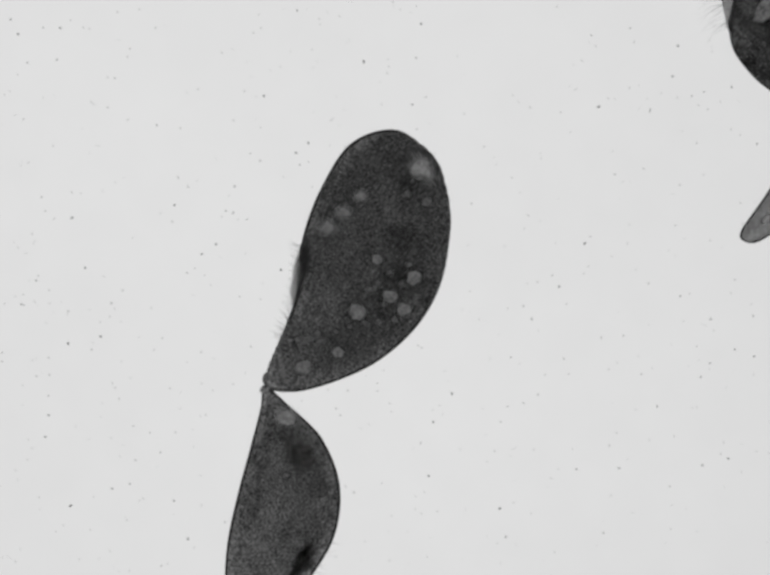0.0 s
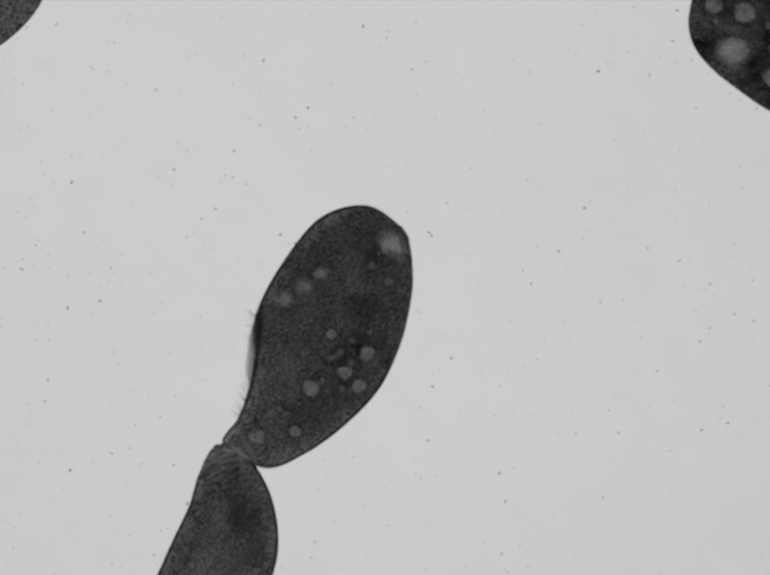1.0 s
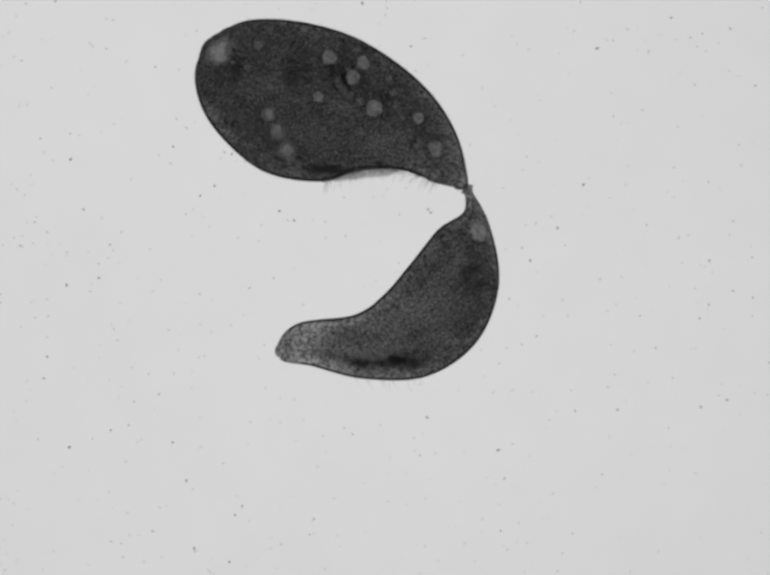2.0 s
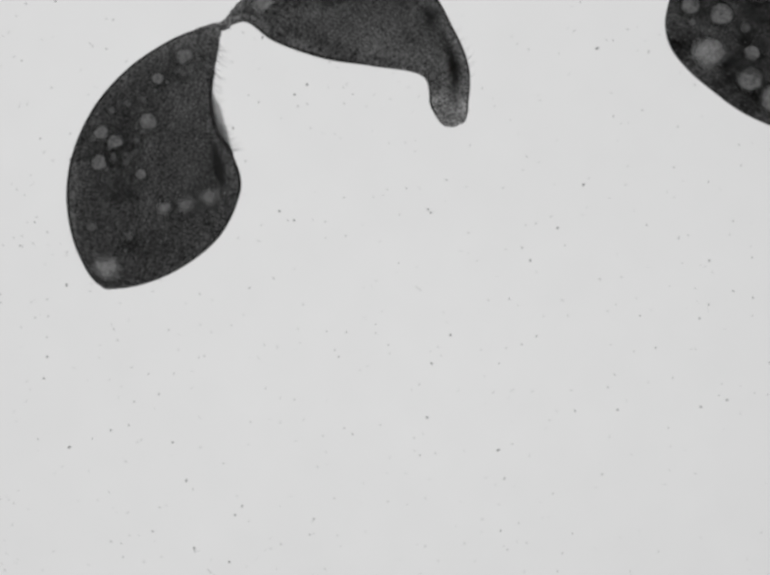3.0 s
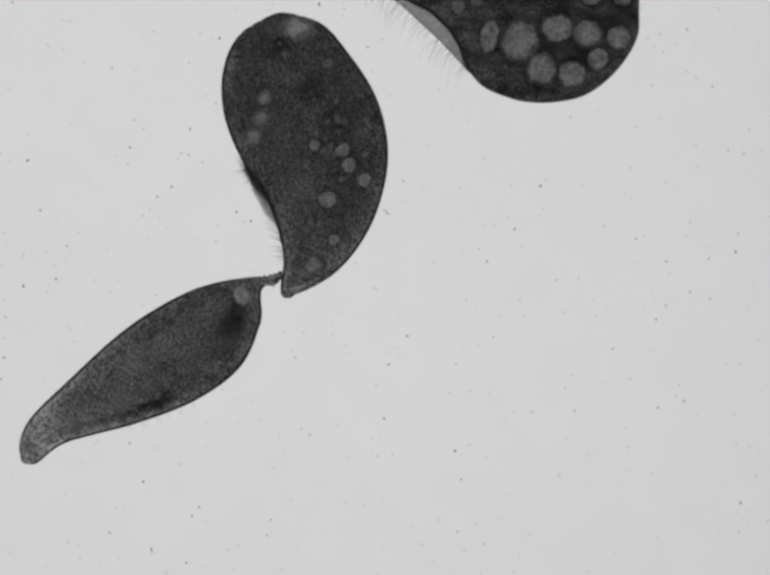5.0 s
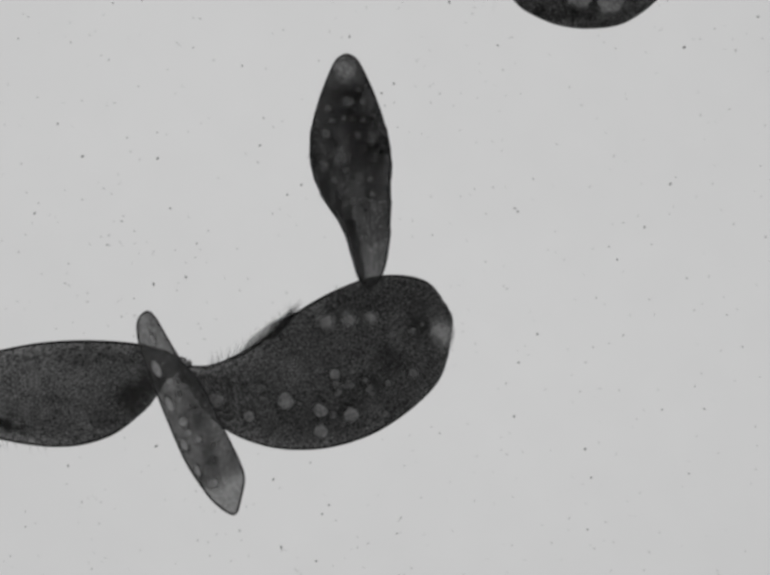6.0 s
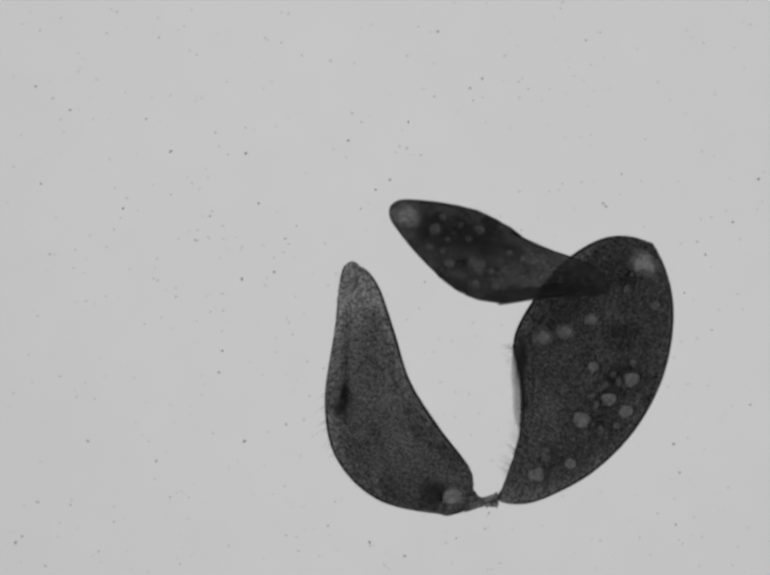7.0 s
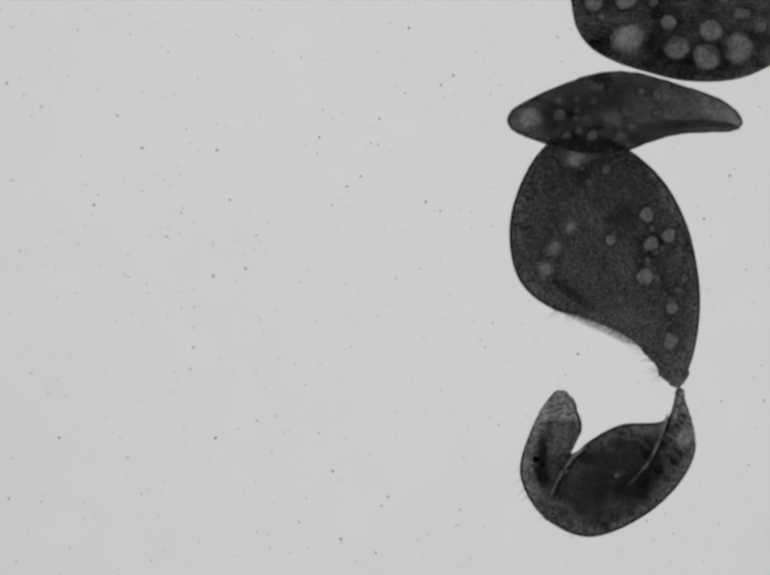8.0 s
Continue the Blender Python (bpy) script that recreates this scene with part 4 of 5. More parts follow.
def fold_shade_clouds(step):
    """Dark patches that rise over the rear swimmer's trunk, painting shade where it folds."""
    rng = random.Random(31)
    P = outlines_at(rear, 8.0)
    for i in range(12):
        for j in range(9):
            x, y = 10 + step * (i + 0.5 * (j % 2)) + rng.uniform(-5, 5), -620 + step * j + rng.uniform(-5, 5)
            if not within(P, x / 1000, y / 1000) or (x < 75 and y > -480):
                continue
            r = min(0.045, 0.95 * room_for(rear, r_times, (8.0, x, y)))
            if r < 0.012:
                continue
            ob = part("granule_cloud", lens(r, r * 0.9, 0.012, 2.2, 16, 6), DENSE_PATCH, rear_cell, "dark cloud of granules or of painted fold shade")
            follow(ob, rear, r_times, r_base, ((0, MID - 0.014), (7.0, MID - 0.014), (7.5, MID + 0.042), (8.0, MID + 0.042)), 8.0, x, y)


fold_shade_clouds(34)
vacuole(front_cell, front, f_times, f_base, 12, FAINT_VACUOLE, 0.5, -103, -159, 3, -503, 138, 4.5, -77, 397, 6.5, -164, -392, long=2.4, spin=25, label="pale drawn-out food vacuole")
vacuole(front_cell, front, f_times, f_base, 11, FAINT_VACUOLE, 0.5, -71, -178, 3, -536, 140, 6.5, -130, -405, long=1.4, spin=70, label="pale drawn-out food vacuole")
vacuole(front_cell, front, f_times, f_base, 10, FAINT_VACUOLE, 0.5, -137, -203, 3, -486, 205, long=1.7, spin=60, label="pale drawn-out food vacuole")
vacuole(front_cell, front, f_times, f_base, 12, FAINT_VACUOLE, 0.5, -251, -250, 6.5, -330, -400, long=3.0, spin=20, label="pale drawn-out food vacuole")
vacuole(front_cell, front, f_times, f_base, 12, FAINT_VACUOLE, 0.5, -215, -253, long=1.5, spin=10, label="pale drawn-out food vacuole")


# ---- swimmers that keep their shape ----
def leaf(control, h, fine=5, rings=6):
    """A pillow within the smooth closed line through control, and that line."""
    P = np.array(control, float).reshape(-1, 2) / 1000
    n = len(P)
    edge = [on_loop(P, k / fine)[0] for k in range(n * fine)]
    c = P.mean(0)
    span = P[:, 0].max() - P[:, 0].min()
    bm = bmesh.new()
    rows = {1: [], -1: []}
    for j in range(rings + 1):
        f = math.sin(j / rings * math.pi / 2)          # 0 at the edge, 1 inside
        z = h * math.sin(math.acos(1 - j / rings))
        ring = {1: [], -1: []}
        for p in edge:
            inner = np.array((c[0] + (p[0] - c[0]) * 0.55, c[1] + (p[1] - c[1]) * 0.12))
            q = p + (inner - p) * (1 - math.cos(j / rings * math.pi / 2)) if j else p
            a = bm.verts.new((q[0], q[1], z))
            ring[1].append(a)
            ring[-1].append(a if j == 0 else bm.verts.new((q[0], q[1], -z)))
        rows[1].append(ring[1])
        rows[-1].append(ring[-1])
    for s in (1, -1):
        grid_faces(bm, rows[s], wrap=True)
        m = len(edge)
        last = rows[s][-1]
        for i in range(m // 2 - 1):
            quad = (last[i], last[i + 1], last[m - 2 - i], last[m - 1 - i])
            if len(set(quad)) == 4:
                bm.faces.new(quad)
    bmesh.ops.recalc_face_normals(bm, faces=bm.faces)
    return bm, edge


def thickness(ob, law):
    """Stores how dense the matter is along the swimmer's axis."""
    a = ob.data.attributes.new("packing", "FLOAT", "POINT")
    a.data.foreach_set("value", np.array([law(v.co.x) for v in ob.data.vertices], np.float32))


def firm_swimmer(label, control, h, material, rows, rim=0.0021):
    """material: one, its pigment at the tail and at the head, and (place, how opaque it is) steps along it."""
    thing = tagged(new("ciliate"), label=label, category="ciliate", group="swimming ciliates")
    bm, edge = leaf(control, h)
    matter, tail, head, packed = material
    body = part("body", bm, matter, thing)
    rest_on(body, [v.co for v in body.data.vertices], [tail + (head - tail) * min(1, max(0, v.co.x / 0.35)) for v in body.data.vertices])
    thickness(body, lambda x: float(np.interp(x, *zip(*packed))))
    part("pellicle_edge", tube([(p[0], p[1], 0) for p in edge], rim, closed=True), RIM, thing, "dark thin pellicle line")
    MOVES.append((thing, rows))
    return thing


def inside(thing, z, material, *xyrr, name="food_vacuole", label="pale round food vacuole"):
    """Round inclusions at places in the swimmer's own space, in thousandths of a metre: x, y and two radii."""
    size = 1.42 if material is LARGE_VACUOLE else 1.15
    for x, y, a, b in zip(xyrr[::4], xyrr[1::4], xyrr[2::4], xyrr[3::4]):
        ob = part(name, lens(a / 1000 * size, b / 1000 * size, min(0.03, min(a, b) / 1000), 2.2, 18, 7), material, thing, label)
        ob.location = (x / 1000, y / 1000, z)


def wedge(thing, z, x, y, a, b, turn, label="bright clear wedge-shaped contractile vacuole"):
    ob = part("contractile_vacuole", lens(a / 1000, b / 1000, 0.025, 2.2, 24, 7, 0.16), CLEAR_VACUOLE, thing, label)
    ob.matrix_local = pose(x / 1000, y / 1000, z, 0, 0, turn)


def fringe(thing, seed, reach, *xy):
    """Cilia and membrane along a line on the swimmer's margin."""
    rng = random.Random(seed)
    pts = [Vector((x / 1000, y / 1000, 0)) for x, y in zip(xy[::2], xy[1::2])]
    for a, b in zip(pts, pts[1:]):
        d = b - a
        at = Matrix.Translation((a + b) / 2) @ Matrix.Rotation(math.atan2(d.y, d.x), 4, "Z")
        ob = tagged(part("cilia_tuft", hairs(d.length, reach, int(d.length * 420), rng, 0.3), HAIR, thing, "fine pale beating cilia"), kind="stuff")
        ob.matrix_local = at @ Matrix.Rotation(math.pi, 4, "Z")


big = firm_swimmer("large dark ciliate crowded with round pale vacuoles, fringed with cilia", (
    11, -8, 28, -27, 106, -36, 162, -48, 213, -64, 255, -92, 281, -120, 300, -154, 339, -187, 390, -200, 435, -202, 488, -192, 549, -164, 599, -104,
    625, -34, 617, 24, 606, 76, 576, 117, 525, 145, 469, 163, 400, 180, 328, 183, 268, 173, 208, 145, 153, 110, 98, 77, 52, 52, 23, 26), 0.05, (COARSE, 0.1, 0.036, ((0, 1), (1, 1))), [
        (0, pose(0.570, 0.845, 0.055, 0, 0, -41.3)),
        (0.2, pose(0.786, 0.923, 0.055, 0, 0, -71.6)),
        (0.5, pose(1.053, 0.867, 0.055, 0, 0, -108.9)),
        (0.8, pose(1.296, 0.424, 0.055, 0, 0, -185.0)),
        (1, pose(1.207, 0.316, 0.055, 0, 0, -200.6)),
        (1.1, pose(1.135, 0.245, 0.055, 0, 0, -212.0)),
        (1.2, pose(1.060, 0.213, 0.055, 0, 0, -225.5)),
        (1.3, pose(0.959, 0.161, 0.055, 0, 0, -239.0)),
        (1.5, pose(0.745, 0.157, 0.055, 0, 0, -270.5)),
        (1.7, pose(0.524, 0.284, 0.055, 0, 0, -306.7)),
        (2.05, pose(0.493, 0.769, 0.055, 0, 0, -378.3)),
        (2.45, pose(1.056, 0.939, 0.055, 0, 0, -458.7)),
        (2.8, pose(1.269, 0.506, 0.055, 0, 0, -534.3)),
        (3, pose(1.157, 0.250, 0.055, 0, 0, -562.5)),
        (3.3, pose(0.872, 0.058, 0.055, 0, 0, -609.8)),
        (3.5, pose(0.594, 0.135, 0.055, 0, 0, -652.1)),
        (3.8, pose(0.319, 0.376, 0.055, 0, 0, -707.8)),
        (4, pose(0.210, 0.432, 0.055, 0, 0, -720.0)),
        (4.3, pose(0.111, 0.475, 0.055, 0, 0, -726.0)),
        (4.5, pose(0.067, 0.513, 0.055, 0, 0, -729.0)),
        (4.7, pose(0.032, 0.519, 0.055, 0, 0, -729.9)),
        (5.8, pose(-0.140, 0.678, 0.055, 0, 0, -734.9)),
        (6, pose(-0.179, 0.719, 0.055, 0, 0, -735.8)),
        (6.2, pose(-0.186, 0.771, 0.055, 0, 0, -739.2)),
        (6.5, pose(-0.062, 0.920, 0.055, 0, 0, -754.8)),
        (6.9, pose(0.121, 1.143, 0.055, 0, 0, -787.5)),
        (7.2, pose(0.424, 0.986, 0.055, 0, 0, -829.4)),
        (7.3, pose(0.465, 0.935, 0.055, 0, 0, -835.0)),
        (7.5, pose(0.541, 0.811, 0.055, 0, 0, -845.7)),
        (7.7, pose(0.624, 0.666, 0.055, 0, 0, -865.4)),
        (8, pose(0.698, 0.461, 0.055, 0, 0, -900.0))])
inside(big, 0.034, LARGE_VACUOLE, 334, -94, 21, 38, 396, -94, 42, 44, 462, -55, 33, 32, 524, -53, 32, 30, 586, -48, 25, 27, 554, -97, 22, 23,
       447, -138, 31, 36, 509, -138, 30, 29, 516, 24, 26, 24, 413, 121, 27, 27, 354, 141, 29, 29, 293, 124, 33, 33, 345, 88, 25, 24, 429, 72, 19, 18, 578, 31, 20, 20)
inside(big, 0.034, DIM_VACUOLE, 294, -25, 26, 31, 260, -50, 26, 24, 368, 10, 22, 22,
       286, 55, 30, 20, 246, 80, 24, 18, 562, 60, 14, 14, 320, 20, 22, 20, 460, 30, 20, 18)
inside(big, 0.034, FAINT_VACUOLE, 210, -20, 36, 16, 131, 5, 34, 13, 92, -5, 26, 11, 190, 40, 36, 16, 210, 105, 30, 15, 150, 60, 34, 13)
inside(big, 0.033, DARK_PATCH, 430, 5, 120, 44, 320, -10, 60, 36, 540, -20, 80, 34, 240, 10, 60, 22, 322, -146, 44, 34, 590, 0, 40, 60, 450, -100, 120, 40,
       440, 100, 110, 34, 320, 130, 90, 30, 170, 20, 50, 14, 200, 70, 60, 16, name="granule_cloud", label="dark cloud of granules or of painted fold shade")
wedge(big, 0.036, 513, 106, 50, 40, 205)


def oral_membrane(thing, *xyxy):
    """The pale membrane of the mouth: a thin sheet between the margin and its own free edge."""
    bm = bmesh.new()
    k = [v / 1000 for v in xyxy]
    n = len(k) // 4
    line = np.array(k).reshape(n, 4)
    fine = [[np.interp(q, range(n), line[:, c]) for c in range(4)] for q in np.linspace(0, n - 1, 5 * n)]
    rows = []
    for z in (0.002, -0.002):
        for f in (-0.1, 0.25, 0.6, 1.0):
            rows.append([bm.verts.new((a + (c - a) * f, b + (d - b) * f, z * (1.2 - f))) for a, b, c, d in fine])
    grid_faces(bm, rows[:4])
    grid_faces(bm, rows[4:])
    grid_faces(bm, [rows[3], rows[7]])
    bmesh.ops.recalc_face_normals(bm, faces=bm.faces)
    ob = part("oral_membrane", bm, SHEET, thing, "pale grey translucent membrane")
    part("membrane_edge", tube([(c, d, 0) for a, b, c, d in fine], 0.0011), MIST, ob, "thin grey free edge")
    part("oral_fold", tube([(a, b, 0.012) for a, b, c, d in fine], 0.0064), RIM, thing, "dark line of the oral groove")


oral_membrane(big, 28, -24, 24, -28, 50, -28, 50, -32, 106, -33, 106, -41, 150, -43, 150, -61, 212, -61, 198, -91, 255, -89, 240, -117, 281, -117, 275, -143, 299, -150, 302, -163, 312, -166, 316, -171)
fringe(big, 8, 0.06, 302, -163, 240, -117, 198, -91, 150, -61, 106, -41, 40, -32)


# the lance-shaped swimmer: joints along its axis and half widths, in thousandths of a metre
JOINTS = (0, 150, 205, 255, 305, 355, 405, 463)
GIRTH = ((0, 2), (5, 14), (15, 23), (39, 35), (77, 51), (116, 64), (154, 74), (193, 78), (232, 76), (270, 66), (309, 54), (347, 44), (386, 37), (424, 28), (445, 20), (457, 11), (463, 2))


def girth(s):
    return float(np.interp(s * 1000, *zip(*GIRTH))) / 1000


def lance_piece(thing, k):
    """One stretch of the swimmer between two joints: it begins with a round knuckle and ends in a hollow that takes the next."""
    a, b = JOINTS[k] / 1000, JOINTS[k + 1] / 1000
    ball = girth(a) + 0.0004 if k else 0.0
    socket = girth(b) if k < len(JOINTS) - 2 else 0.0
    steps, across, h = 22, 26, 0.035
    bm = bmesh.new()
    top, low, left, right = [], [], [], []
    for i in range(steps + 1):
        f = i / steps if k else 0.5 - 0.5 * math.cos(math.pi * i / steps)
        up, down = [], []
        for j in range(across + 1):
            turn = -math.pi / 2 + math.pi * j / across
            c, v = math.cos(turn), math.sin(turn)
            x0, x1 = -ball * c, b - a - socket * c
            v0 = ball * v / max(girth(a + x0), abs(ball * v)) if ball else v
            v1 = socket * v / max(girth(a + x1), abs(socket * v)) if socket else v
            x = x0 + (x1 - x0) * f
            half, across_it = girth(a + x), v0 + (v1 - v0) * f
            z = h * math.sqrt(max(0, 1 - across_it ** 2)) * min(1.0, half / 0.05)
            if j in (0, across):
                z = 0.0
            p = bm.verts.new((x, half * across_it, z))
            up.append(p)
            down.append(p if z < 1e-6 else bm.verts.new((p.co.x, p.co.y, -z)))
        top.append(up)
        low.append(down)
        left.append((up[-1].co.x, up[-1].co.y, 0))
        right.append((up[0].co.x, up[0].co.y, 0))
    grid_faces(bm, top)
    grid_faces(bm, low)
    bmesh.ops.recalc_face_normals(bm, faces=bm.faces)
    ob = part(("head", "body_segment", "body_segment", "body_segment", "tail_segment", "tail_segment", "tail_tip")[k], bm, LIMPID, thing)
    place = [(v.co.x + a, v.co.y, v.co.z) for v in ob.data.vertices]
    rest_on(ob, place, [float(np.interp(p[0], (0.05, 0.2, 0.3, 0.463), (0.016, 0.012, 0.016, 0.04))) for p in place])
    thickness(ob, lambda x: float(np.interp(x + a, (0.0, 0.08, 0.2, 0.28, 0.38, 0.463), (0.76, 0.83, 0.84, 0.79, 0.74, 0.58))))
    over = 0.004
    for line in (left, right):
        if k:
            line.insert(0, (line[0][0] - over, math.copysign(girth(a - over), line[0][1]), 0))
        if socket:
            line.append((line[-1][0] + over, math.copysign(girth(b + over), line[-1][1]), 0))
    if ball and socket:
        part("pellicle_edge", tube(left, 0.0024), RIM, ob, "dark thin pellicle line")
        part("pellicle_edge", tube(right, 0.0024), RIM, ob, "dark thin pellicle line")
    else:
        part("pellicle_edge", tube(left[::-1] + right[1:] if socket else left + right[-2::-1], 0.0022), RIM, ob, "dark thin pellicle line")
    return ob


lance = tagged(new("ciliate"), "dark lance-shaped ciliate with many small vacuoles and narrow tail", "ciliate", "swimming ciliates")
lance_pieces = [lance_piece(lance, k) for k in range(len(JOINTS) - 1)]
lance_rows = [[] for _ in JOINTS]


def swim(t, x, y, angle, *turns):
    """Where the lance's tip is, the way its head points, and how far each later stretch is turned against that, in degrees."""
    lance_rows[0].append((t, pose(x, y, HIGH, 0, 0, angle)))
    p = Vector((JOINTS[1] / 1000, 0, 0))
    for k, turn in enumerate(turns):
        lance_rows[k + 1].append((t, pose(p.x, p.y, 0, 0, 0, turn)))
        long = (JOINTS[k + 2] - JOINTS[k + 1]) / 1000
        p += Vector((long * math.cos(radians(turn)), long * math.sin(radians(turn)), 0))


swim(0, -0.210, 1.446, -83.0, 2, 5, 11, 9, 2, -8)
swim(4.7, -0.092, 1.329, -83.0, 2, 5, 11, 9, 2, -8)
swim(5.3, -0.247, 0.924, -81.0, 2, 5, 11, 9, 2, -8)
swim(5.8, -0.321, 0.510, -79.0, 2, 5, 11, 9, 2, -8)
swim(6, -0.250, 0.336, -88.4, 3, 9, 16, 10, 2, -2)
swim(6.2, -0.214, 0.222, -91.7, 3, 12, 18, 12, 3, -3)
swim(6.3, -0.224, 0.220, -92.6, 3, 6, 11, 17, 10, 0)
swim(6.5, -0.260, 0.138, -77.0, 3, 16, 21, 15, 5, -6)
swim(6.8, -0.339, 0.104, -46.0, -1, 9, 21, 19, 15, 3)
swim(7, -0.342, 0.027, -28.6, -3, 5, 21, 21, 21, 10)
swim(7.2, -0.296, -0.035, -17.0, 5, 14, 21, 18, 14, 8)
swim(7.3, -0.326, -0.054, -7.5, -2, 12, 22, 21, 17, 2)
swim(7.5, -0.285, -0.132, 24.8, -1, 17, 23, 20, 14, -3)
swim(7.7, -0.172, -0.022, 37.4, 1, 12, 13, 9, 3, -11)
swim(8, -0.054, 0.189, 3.7, 4, 3, -3, -8, -13, -22)
MOVES.append((lance, lance_rows[0]))
for k in range(1, len(JOINTS) - 1):
    MOVES.append((lance_pieces[k], lance_rows[k]))


def in_lance(z, material, *xyrr, name="food_vacuole", label="pale round food vacuole"):
    """Inclusions at places along the lance's axis, each in the stretch that holds it."""
    for x, y, a, b in zip(xyrr[::4], xyrr[1::4], xyrr[2::4], xyrr[3::4]):
        k = max(q for q in range(len(JOINTS) - 1) if q == 0 or JOINTS[q] - 0.6 * 1000 * girth(JOINTS[q] / 1000) <= x)
        inside(lance_pieces[k], z, material, x - JOINTS[k], y, a, b, name=name, label=label)


in_lance(0.034, END_VACUOLE, 36, -2, 30, 28, name="contractile_vacuole", label="pale clear contractile vacuole at the tip")
in_lance(0.036, FAINT_VACUOLE, 97, 1, 19, 19, 155, -44, 18, 17, 199, -17, 34, 27, 211, -52, 19, 16, 176, 46, 22, 14, 167, 24, 15, 15, 257, 31, 12, 12, 284, 25, 12, 12,
         127, -6, 15, 13, 131, -28, 13, 13, 131, 10, 13, 12, 108, -35, 14, 13, 97, 30, 14, 13, 136, 30, 13, 13, 238, -38, 13, 12, 226, -10, 14, 13, 291, -16, 13, 11, 72, 22, 12, 11)
in_lance(0.034, DENSE_PATCH, 75, 4, 20, 40, 80, -22, 20, 22, name="granule_cloud", label="dark cloud of granules or of painted fold shade")
in_lance(0.034, DARK_PATCH, 150, 30, 60, 30, 200, 20, 70, 34, 120, -15, 50, 34, 250, 45, 60, 26, name="granule_cloud", label="dark cloud of granules or of painted fold shade")
in_lance(0.036, GROOVE, 250, -58, 44, 10, 290, -44, 44, 10, 330, -35, 44, 10, 370, -28, 42, 9, 405, -22, 40, 8, 432, -14, 30, 7, name="oral_fold", label="dark line of the oral groove")

needle = firm_swimmer("slim grey translucent ciliate with small pale inclusions", (
    0, 3, 9, -18, 37, -31, 79, -38, 156, -43, 234, -46, 302, -46, 361, -37, 392, -29, 423, -13, 432, 2,
    408, 23, 377, 44, 344, 49, 300, 48, 246, 46, 188, 44, 153, 38, 122, 27, 83, 21, 43, 17, 13, 13), 0.028, (LIMPID, 0.06, 0.05, ((0, 0.6), (0.1, 0.62), (0.2, 0.7), (0.35, 0.7), (0.37, 0.52), (0.44, 0.5))), [
        (0, pose(0.702, 0.094, 0.165, 0, 0, 48.7)),
        (0.2, pose(0.824, 0.111, 0.165, 0, 0, 46.8)),
        (1.0, pose(1.364, 0.010, 0.165, 0, 0, 47.7)),
        (3.3, pose(1.396, -0.037, 0.165, 0, 0, 68.7)),
        (3.6, pose(1.094, 0.129, 0.165, 0, 0, 74.4)),
        (3.8, pose(0.857, -0.135, 0.165, 0, 0, 75.9)),
        (4.0, pose(0.629, -0.526, 0.165, 0, 0, 51.8)),
        (4.2, pose(0.413, -0.892, 0.165, 0, 0, 53.6)),
        (4.5, pose(0.230, -1.190, 0.165, 0, 0, 55.2)),
        (5.3, pose(-0.436, -0.999, 0.165, 0, 0, -54.2)),
        (5.8, pose(-0.511, -0.390, 0.165, 0, 0, -57.2)),
        (6.0, pose(-0.645, -0.170, 0.165, 0, 0, -65.8)),
        (6.2, pose(-0.646, 0.008, 0.165, 0, 0, -92.6)),
        (6.5, pose(-0.651, 0.285, 0.165, 0, 0, -82.3)),
        (6.6, pose(-0.683, 0.479, 0.165, 0, 0, -82.1)),
        (6.8, pose(-0.723, 0.895, 0.165, 0, 0, -81.0)),
        (7.0, pose(-0.742, 1.299, 0.165, 0, 0, -81.0)),
        (8.0, pose(-0.761, 1.581, 0.165, 0, 0, -81.0))], 0.0022)
inside(needle, 0.03, PALE_VACUOLE, 111, -20, 20, 10, 183, -25, 22, 9, 225, -14, 13, 12, 267, -31, 15, 9, 249, -14, 9, 8, 269, -2, 9, 9,
       324, -29, 16, 7, 358, -10, 12, 14, 55, -4, 16, 7)
inside(needle, 0.03, FAINT_VACUOLE, 172, 1, 14, 9, 318, 8, 12, 10, 205, 12, 10, 9, 150, 8, 12, 8, 290, 20, 10, 10)
inside(needle, 0.031, DARK_PATCH, 230, 15, 80, 24, 320, 0, 50, 28, 150, 25, 50, 10, name="granule_cloud", label="dark cloud of granules or of painted fold shade")

other = firm_swimmer("grey leaf-shaped ciliate with a rounded tip", (
    0, 0, 22, -39, 107, -75, 185, -88, 261, -80, 338, -45, 413, -25, 464, -5,
    436, 35, 383, 55, 310, 70, 228, 78, 143, 70, 52, 35), 0.035, (CYTO, 0.12, 0.085, ((0, 1), (1, 1))), [
        (0, pose(-1.044, 1.238, 0.165, 0, 0, 41.4)),
        (0.8, pose(-1.004, 0.566, 0.165, 0, 0, 45.0)),
        (1.0, pose(-0.927, 0.363, 0.165, 0, 0, 42.2)),
        (1.1, pose(-0.924, 0.341, 0.165, 0, 0, 43.2)),
        (1.3, pose(-0.896, 0.233, 0.165, 0, 0, 64.3)),
        (1.5, pose(-1.060, 0.156, 0.165, 0, 0, 68.0)),
        (3.2, pose(-1.410, -0.037, 0.165, 0, 0, 90.0)),
        (3.6, pose(-0.880, 0.158, 0.165, 0, 0, 99.0)),
        (3.8, pose(-0.623, 0.226, 0.165, 0, 0, 99.5)),
        (4.0, pose(-0.752, 0.389, 0.165, 0, 0, 100.3)),
        (4.6, pose(-1.118, 0.928, 0.165, 0, 0, 102.8)),
        (8.0, pose(-1.917, 1.292, 0.165, 0, 0, 104.0))])


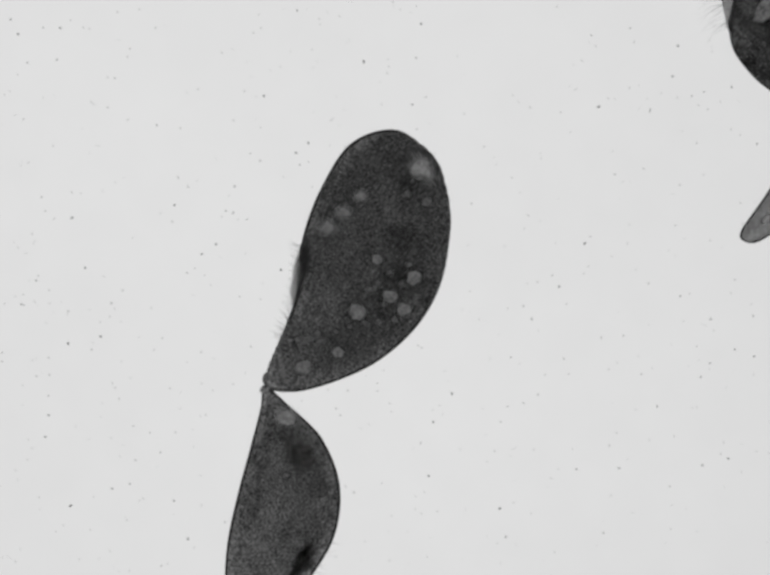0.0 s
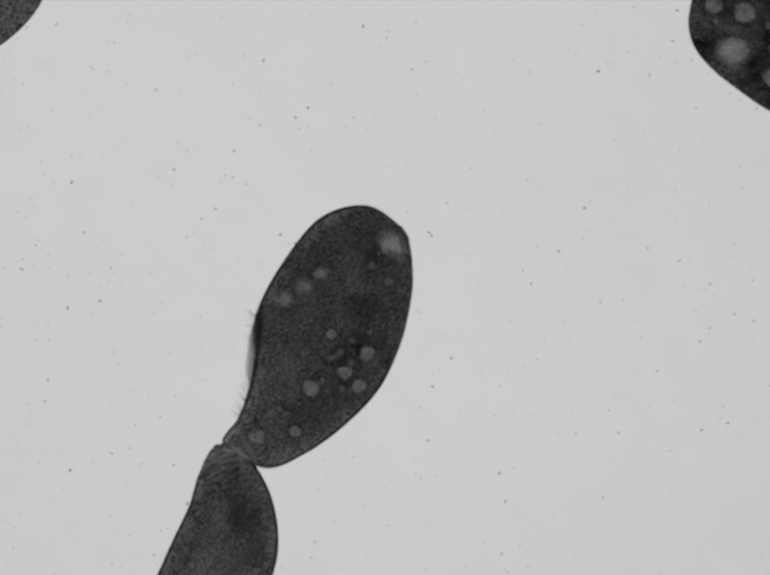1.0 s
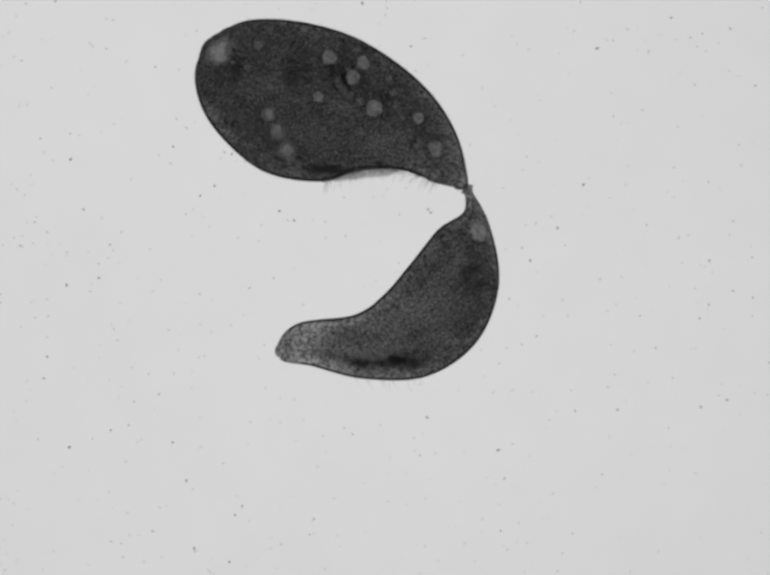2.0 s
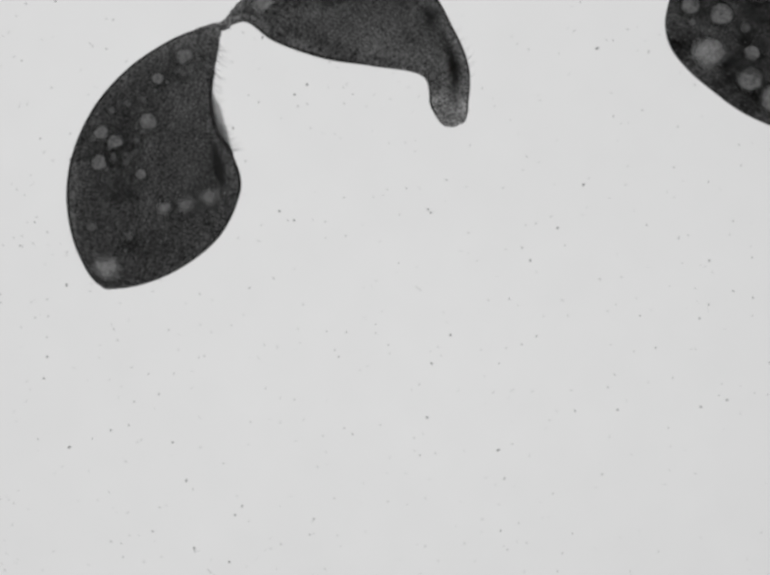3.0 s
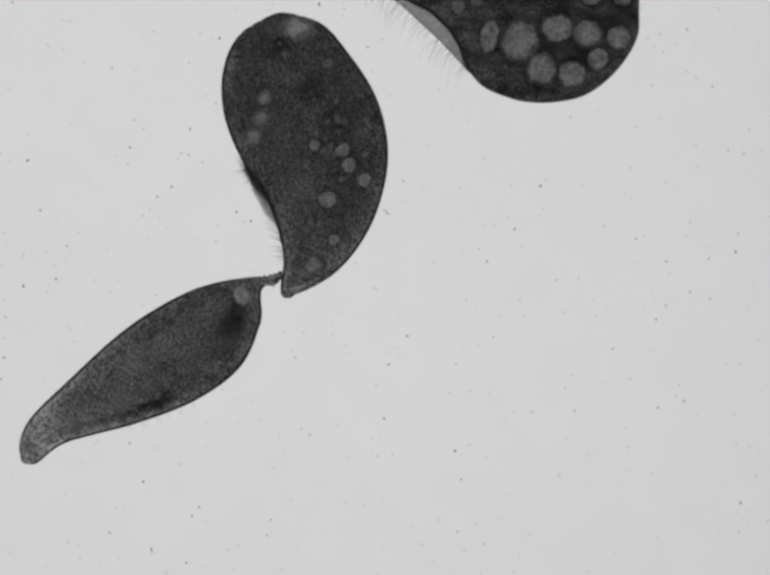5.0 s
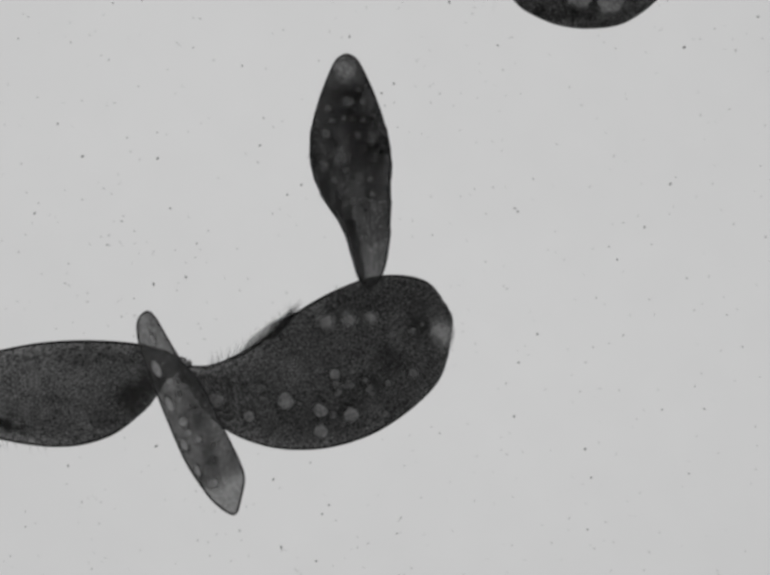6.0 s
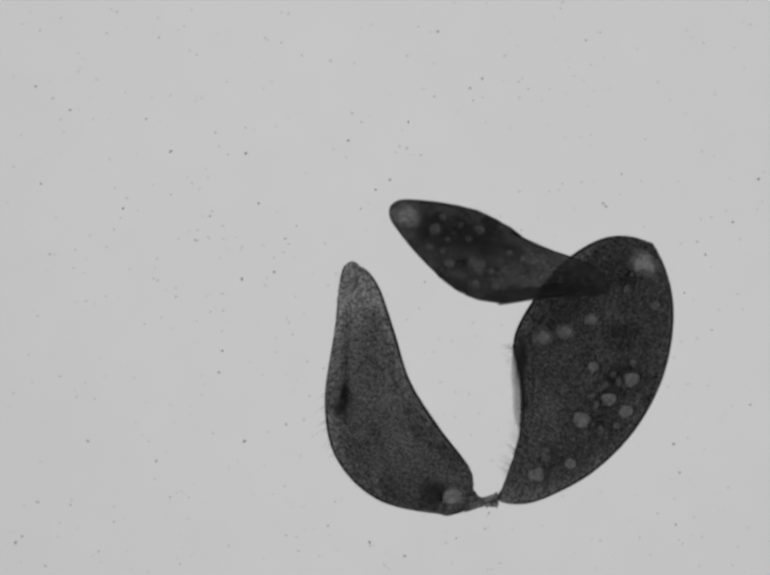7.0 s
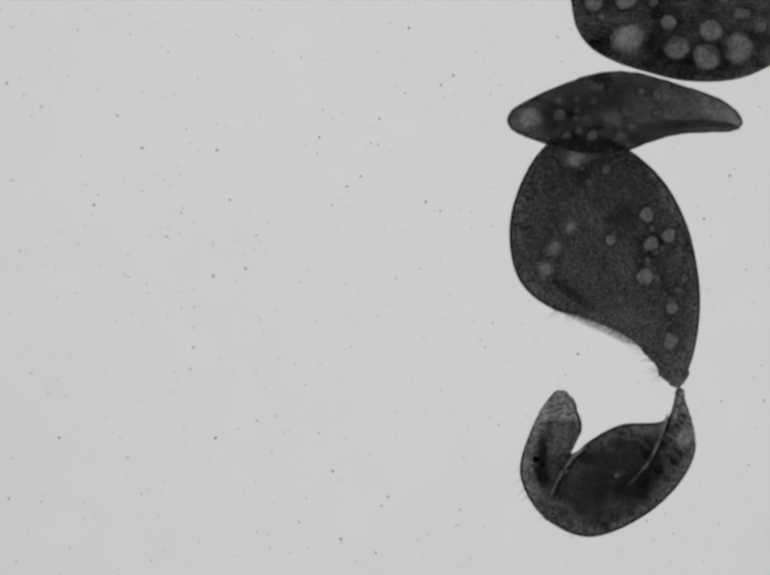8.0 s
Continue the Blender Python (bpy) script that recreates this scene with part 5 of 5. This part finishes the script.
# ---- the slide and its specks ----
def slab(x, y, z0, z1):
    bm = bmesh.new()
    bmesh.ops.create_cube(bm, size=1, matrix=Matrix.Translation((0, 0, (z0 + z1) / 2)) @ Matrix.Diagonal((x, y, z1 - z0, 1)))
    return bm


def glass_slide():
    bm = bmesh.new()
    bmesh.ops.create_grid(bm, x_segments=8, y_segments=8, size=6.0)
    ob = part("ground", bm, GLASS)
    return tagged(ob, "bright frosted glass slide lit evenly from below", "glass slide", kind="structure")


# unseen box added to keep the fill light off the slide's underside
def light_blocker():
    for name, x, y, sx, sy in (("wall_north", 0, 6.05, 12.2, 0.1), ("wall_south", 0, -6.05, 12.2, 0.1),
                               ("wall_east", 6.05, 0, 0.1, 12.0), ("wall_west", -6.05, 0, 0.1, 12.0)):
        ob = part(name, slab(sx, sy, -1.3, -0.01), BLOCKER_BLACK)
        ob.location = (x, y, 0)
        tagged(ob, "unseen matt black wall added below the slide to block light", "wall", kind="structure")
    ob = part("floor", slab(12.2, 12.2, -1.4, -1.3), BLOCKER_BLACK)
    tagged(ob, "unseen matt black floor added below the slide to block light", "floor", kind="structure")


glass_slide()
light_blocker()

SPECK_MESHES = []


def specks(*xy):
    """Dark specks of dirt stuck to the slide, at places in thousandths of a metre."""
    if not SPECK_MESHES:
        for k in range(7):
            rng = random.Random(40 + k)
            bm = bmesh.new()
            bmesh.ops.create_icosphere(bm, subdivisions=1, radius=1)
            for v in bm.verts:
                v.co *= rng.uniform(0.65, 1.2)
                v.co.z *= 0.5
            ob = part("speck", bm, DIRT)
            SPECK_MESHES.append(ob.data)
            bpy.data.objects.remove(ob)
    rng = random.Random(len(xy))
    for x, y in zip(xy[::2], xy[1::2]):
        r = rng.choice((0.0017, 0.002, 0.0023, 0.0028))
        ob = tagged(new("speck", rng.choice(SPECK_MESHES)), "tiny dark speck of dirt on the glass slide", "speck", "specks on the slide")
        ob.matrix_world = pose(x / 1000, y / 1000, r * 0.4, 0, 0, rng.uniform(0, 360)) @ Matrix.Diagonal((r * rng.uniform(0.9, 1.5), r, r, 1))


specks(-762, 546, -747, 516, -696, 530, -661, 528, -728, 458, -668, 464, -519, 486, -524, 470, -500, 566, -179, 564, 350, 572, 74, 536, -43, 460, 63, 468, -332, 478, 499, 528, 596, 492, 585, 430, 649, 398, 625, 390, 540, 362, 706, 408, 435, 368, 56, 372, 84, 388, -246, 390, -110, 340, -465, 330, -550, 426, -676, 288, -156, 294, -181, 274, -254, 258, -421, 224, -306, 206, -699, 184, -429, 168, -637, 142, -324, 156, -309, 152)
specks(-373, 68, -344, 88, -403, 30, -611, 40, -710, 14, -740, -34, -735, -36, -645, -48, -601, -46, -557, -32, -296, -18, -579, -100, -645, -114, -273, -120, -683, -178, -549, -204, -685, -260, -692, -304, -508, -352, -457, -336, -519, -400, -555, -410, -640, -444, -429, -434, -374, -444, -401, -512, -559, -536, -63, -418, -91, -260, 10, -236, 136, -216, 98, -274, 311, -218, 256, -142, 299, -64, 282, -38, 354, 2, 407, 90, 536, 8, 601, -18)
specks(663, -64, 591, 126, 527, 242, 468, 230, 485, -98, 440, -102, 554, -242, 643, -182, 662, -154, 712, -126, 752, -140, 750, -58, 457, -322, 476, -368, 390, -370, 646, -362, 699, -348, 445, -500, 246, -508, 234, -450, 89, -384, 704, 322, 724, 310, 757, 292)
specks(-302, -582, -288, -564, -555, -636, -314, -678, -470, -616, -142, -590, -209, -642, 85, -646, 186, -676, 238, -614, 364, -660, 814, -556, -385, -650, -150, -622, -1056, 392, -1014, 418, -1065, 278, -995, 230, -921, 386, -900, 430, -814, 378, -840, 212, -790, 146, -1054, 80, -790, 58, -887, 30, -892, 10, -1037, -64, -1015, -312, -1110, -346, -959, -444, -1061, -568, -994, -574, -791, -558, -819, -484, -906, -608, -1093, -638, -1106, -650, -937, -668, -1046, -698)
specks(-756, -602, 809, -8, 804, -44, 882, 194, 821, 154, 789, 162, 815, -556, 90, 40, 96, 34, 128, 100, 92, 40, -212, 36, -182, 18, -77, -14)


def faint_specks(count):
    """The smallest grains, strewn evenly."""
    rng = random.Random(5)
    for _ in range(count):
        r = rng.uniform(0.0009, 0.0015)
        ob = tagged(new("speck", rng.choice(SPECK_MESHES)), "faint tiny grey speck on the glass slide", "speck", "specks on the slide")
        ob.matrix_world = pose(rng.uniform(-1.1, 0.9), rng.uniform(-0.75, 0.65), r * 0.4, 0, 0, rng.uniform(0, 360)) @ Matrix.Diagonal((r * 1.2, r, r, 1))


faint_specks(130)


def fine_dust(count):
    """Dust too small to tell apart grain by grain."""
    rng = random.Random(19)
    bm = bmesh.new()
    for _ in range(count):
        m = Matrix.Translation((rng.uniform(-1.15, 0.95), rng.uniform(-0.8, 0.7), 0.0005))
        bmesh.ops.create_icosphere(bm, subdivisions=1, radius=rng.uniform(0.0008, 0.0017), matrix=m)
    tagged(part("fine_dust", bm, DIRT), "faint grey dust strewn over the glass slide", "dust", kind="stuff")


fine_dust(700)


def debris():
    rng = random.Random(77)
    bm = bmesh.new()
    for _ in range(9):
        m = Matrix.Translation((rng.gauss(0, 0.004), rng.gauss(0, 0.005), rng.gauss(0, 0.002)))
        bmesh.ops.create_icosphere(bm, subdivisions=1, radius=rng.uniform(0.002, 0.0045), matrix=m)
    ob = tagged(part("debris_clump", bm, DIRT), "small ragged dark clump of debris drifting in the water", "debris")
    MOVES.append((ob, [
        (0, pose(1.111, 0.085, 0.012, 0, 0, 0)),
        (3.3, pose(0.945, -0.133, 0.012, 0, 0, 0)),
        (3.8, pose(0.877, -0.081, 0.012, 0, 0, 0)),
        (4.0, pose(0.879, -0.032, 0.012, 0, 0, 40)),
        (4.3, pose(0.893, -0.042, 0.012, 0, 0, 80)),
        (4.7, pose(0.905, -0.037, 0.012, 0, 0, 100)),
        (5.8, pose(1.116, -0.035, 0.012, 0, 0, 120)),
        (8, pose(1.015, 0.047, 0.012, 0, 0, 150))]))


debris()


def motions():
    for ob, rows in MOVES:
        walk(ob, rows)


motions()
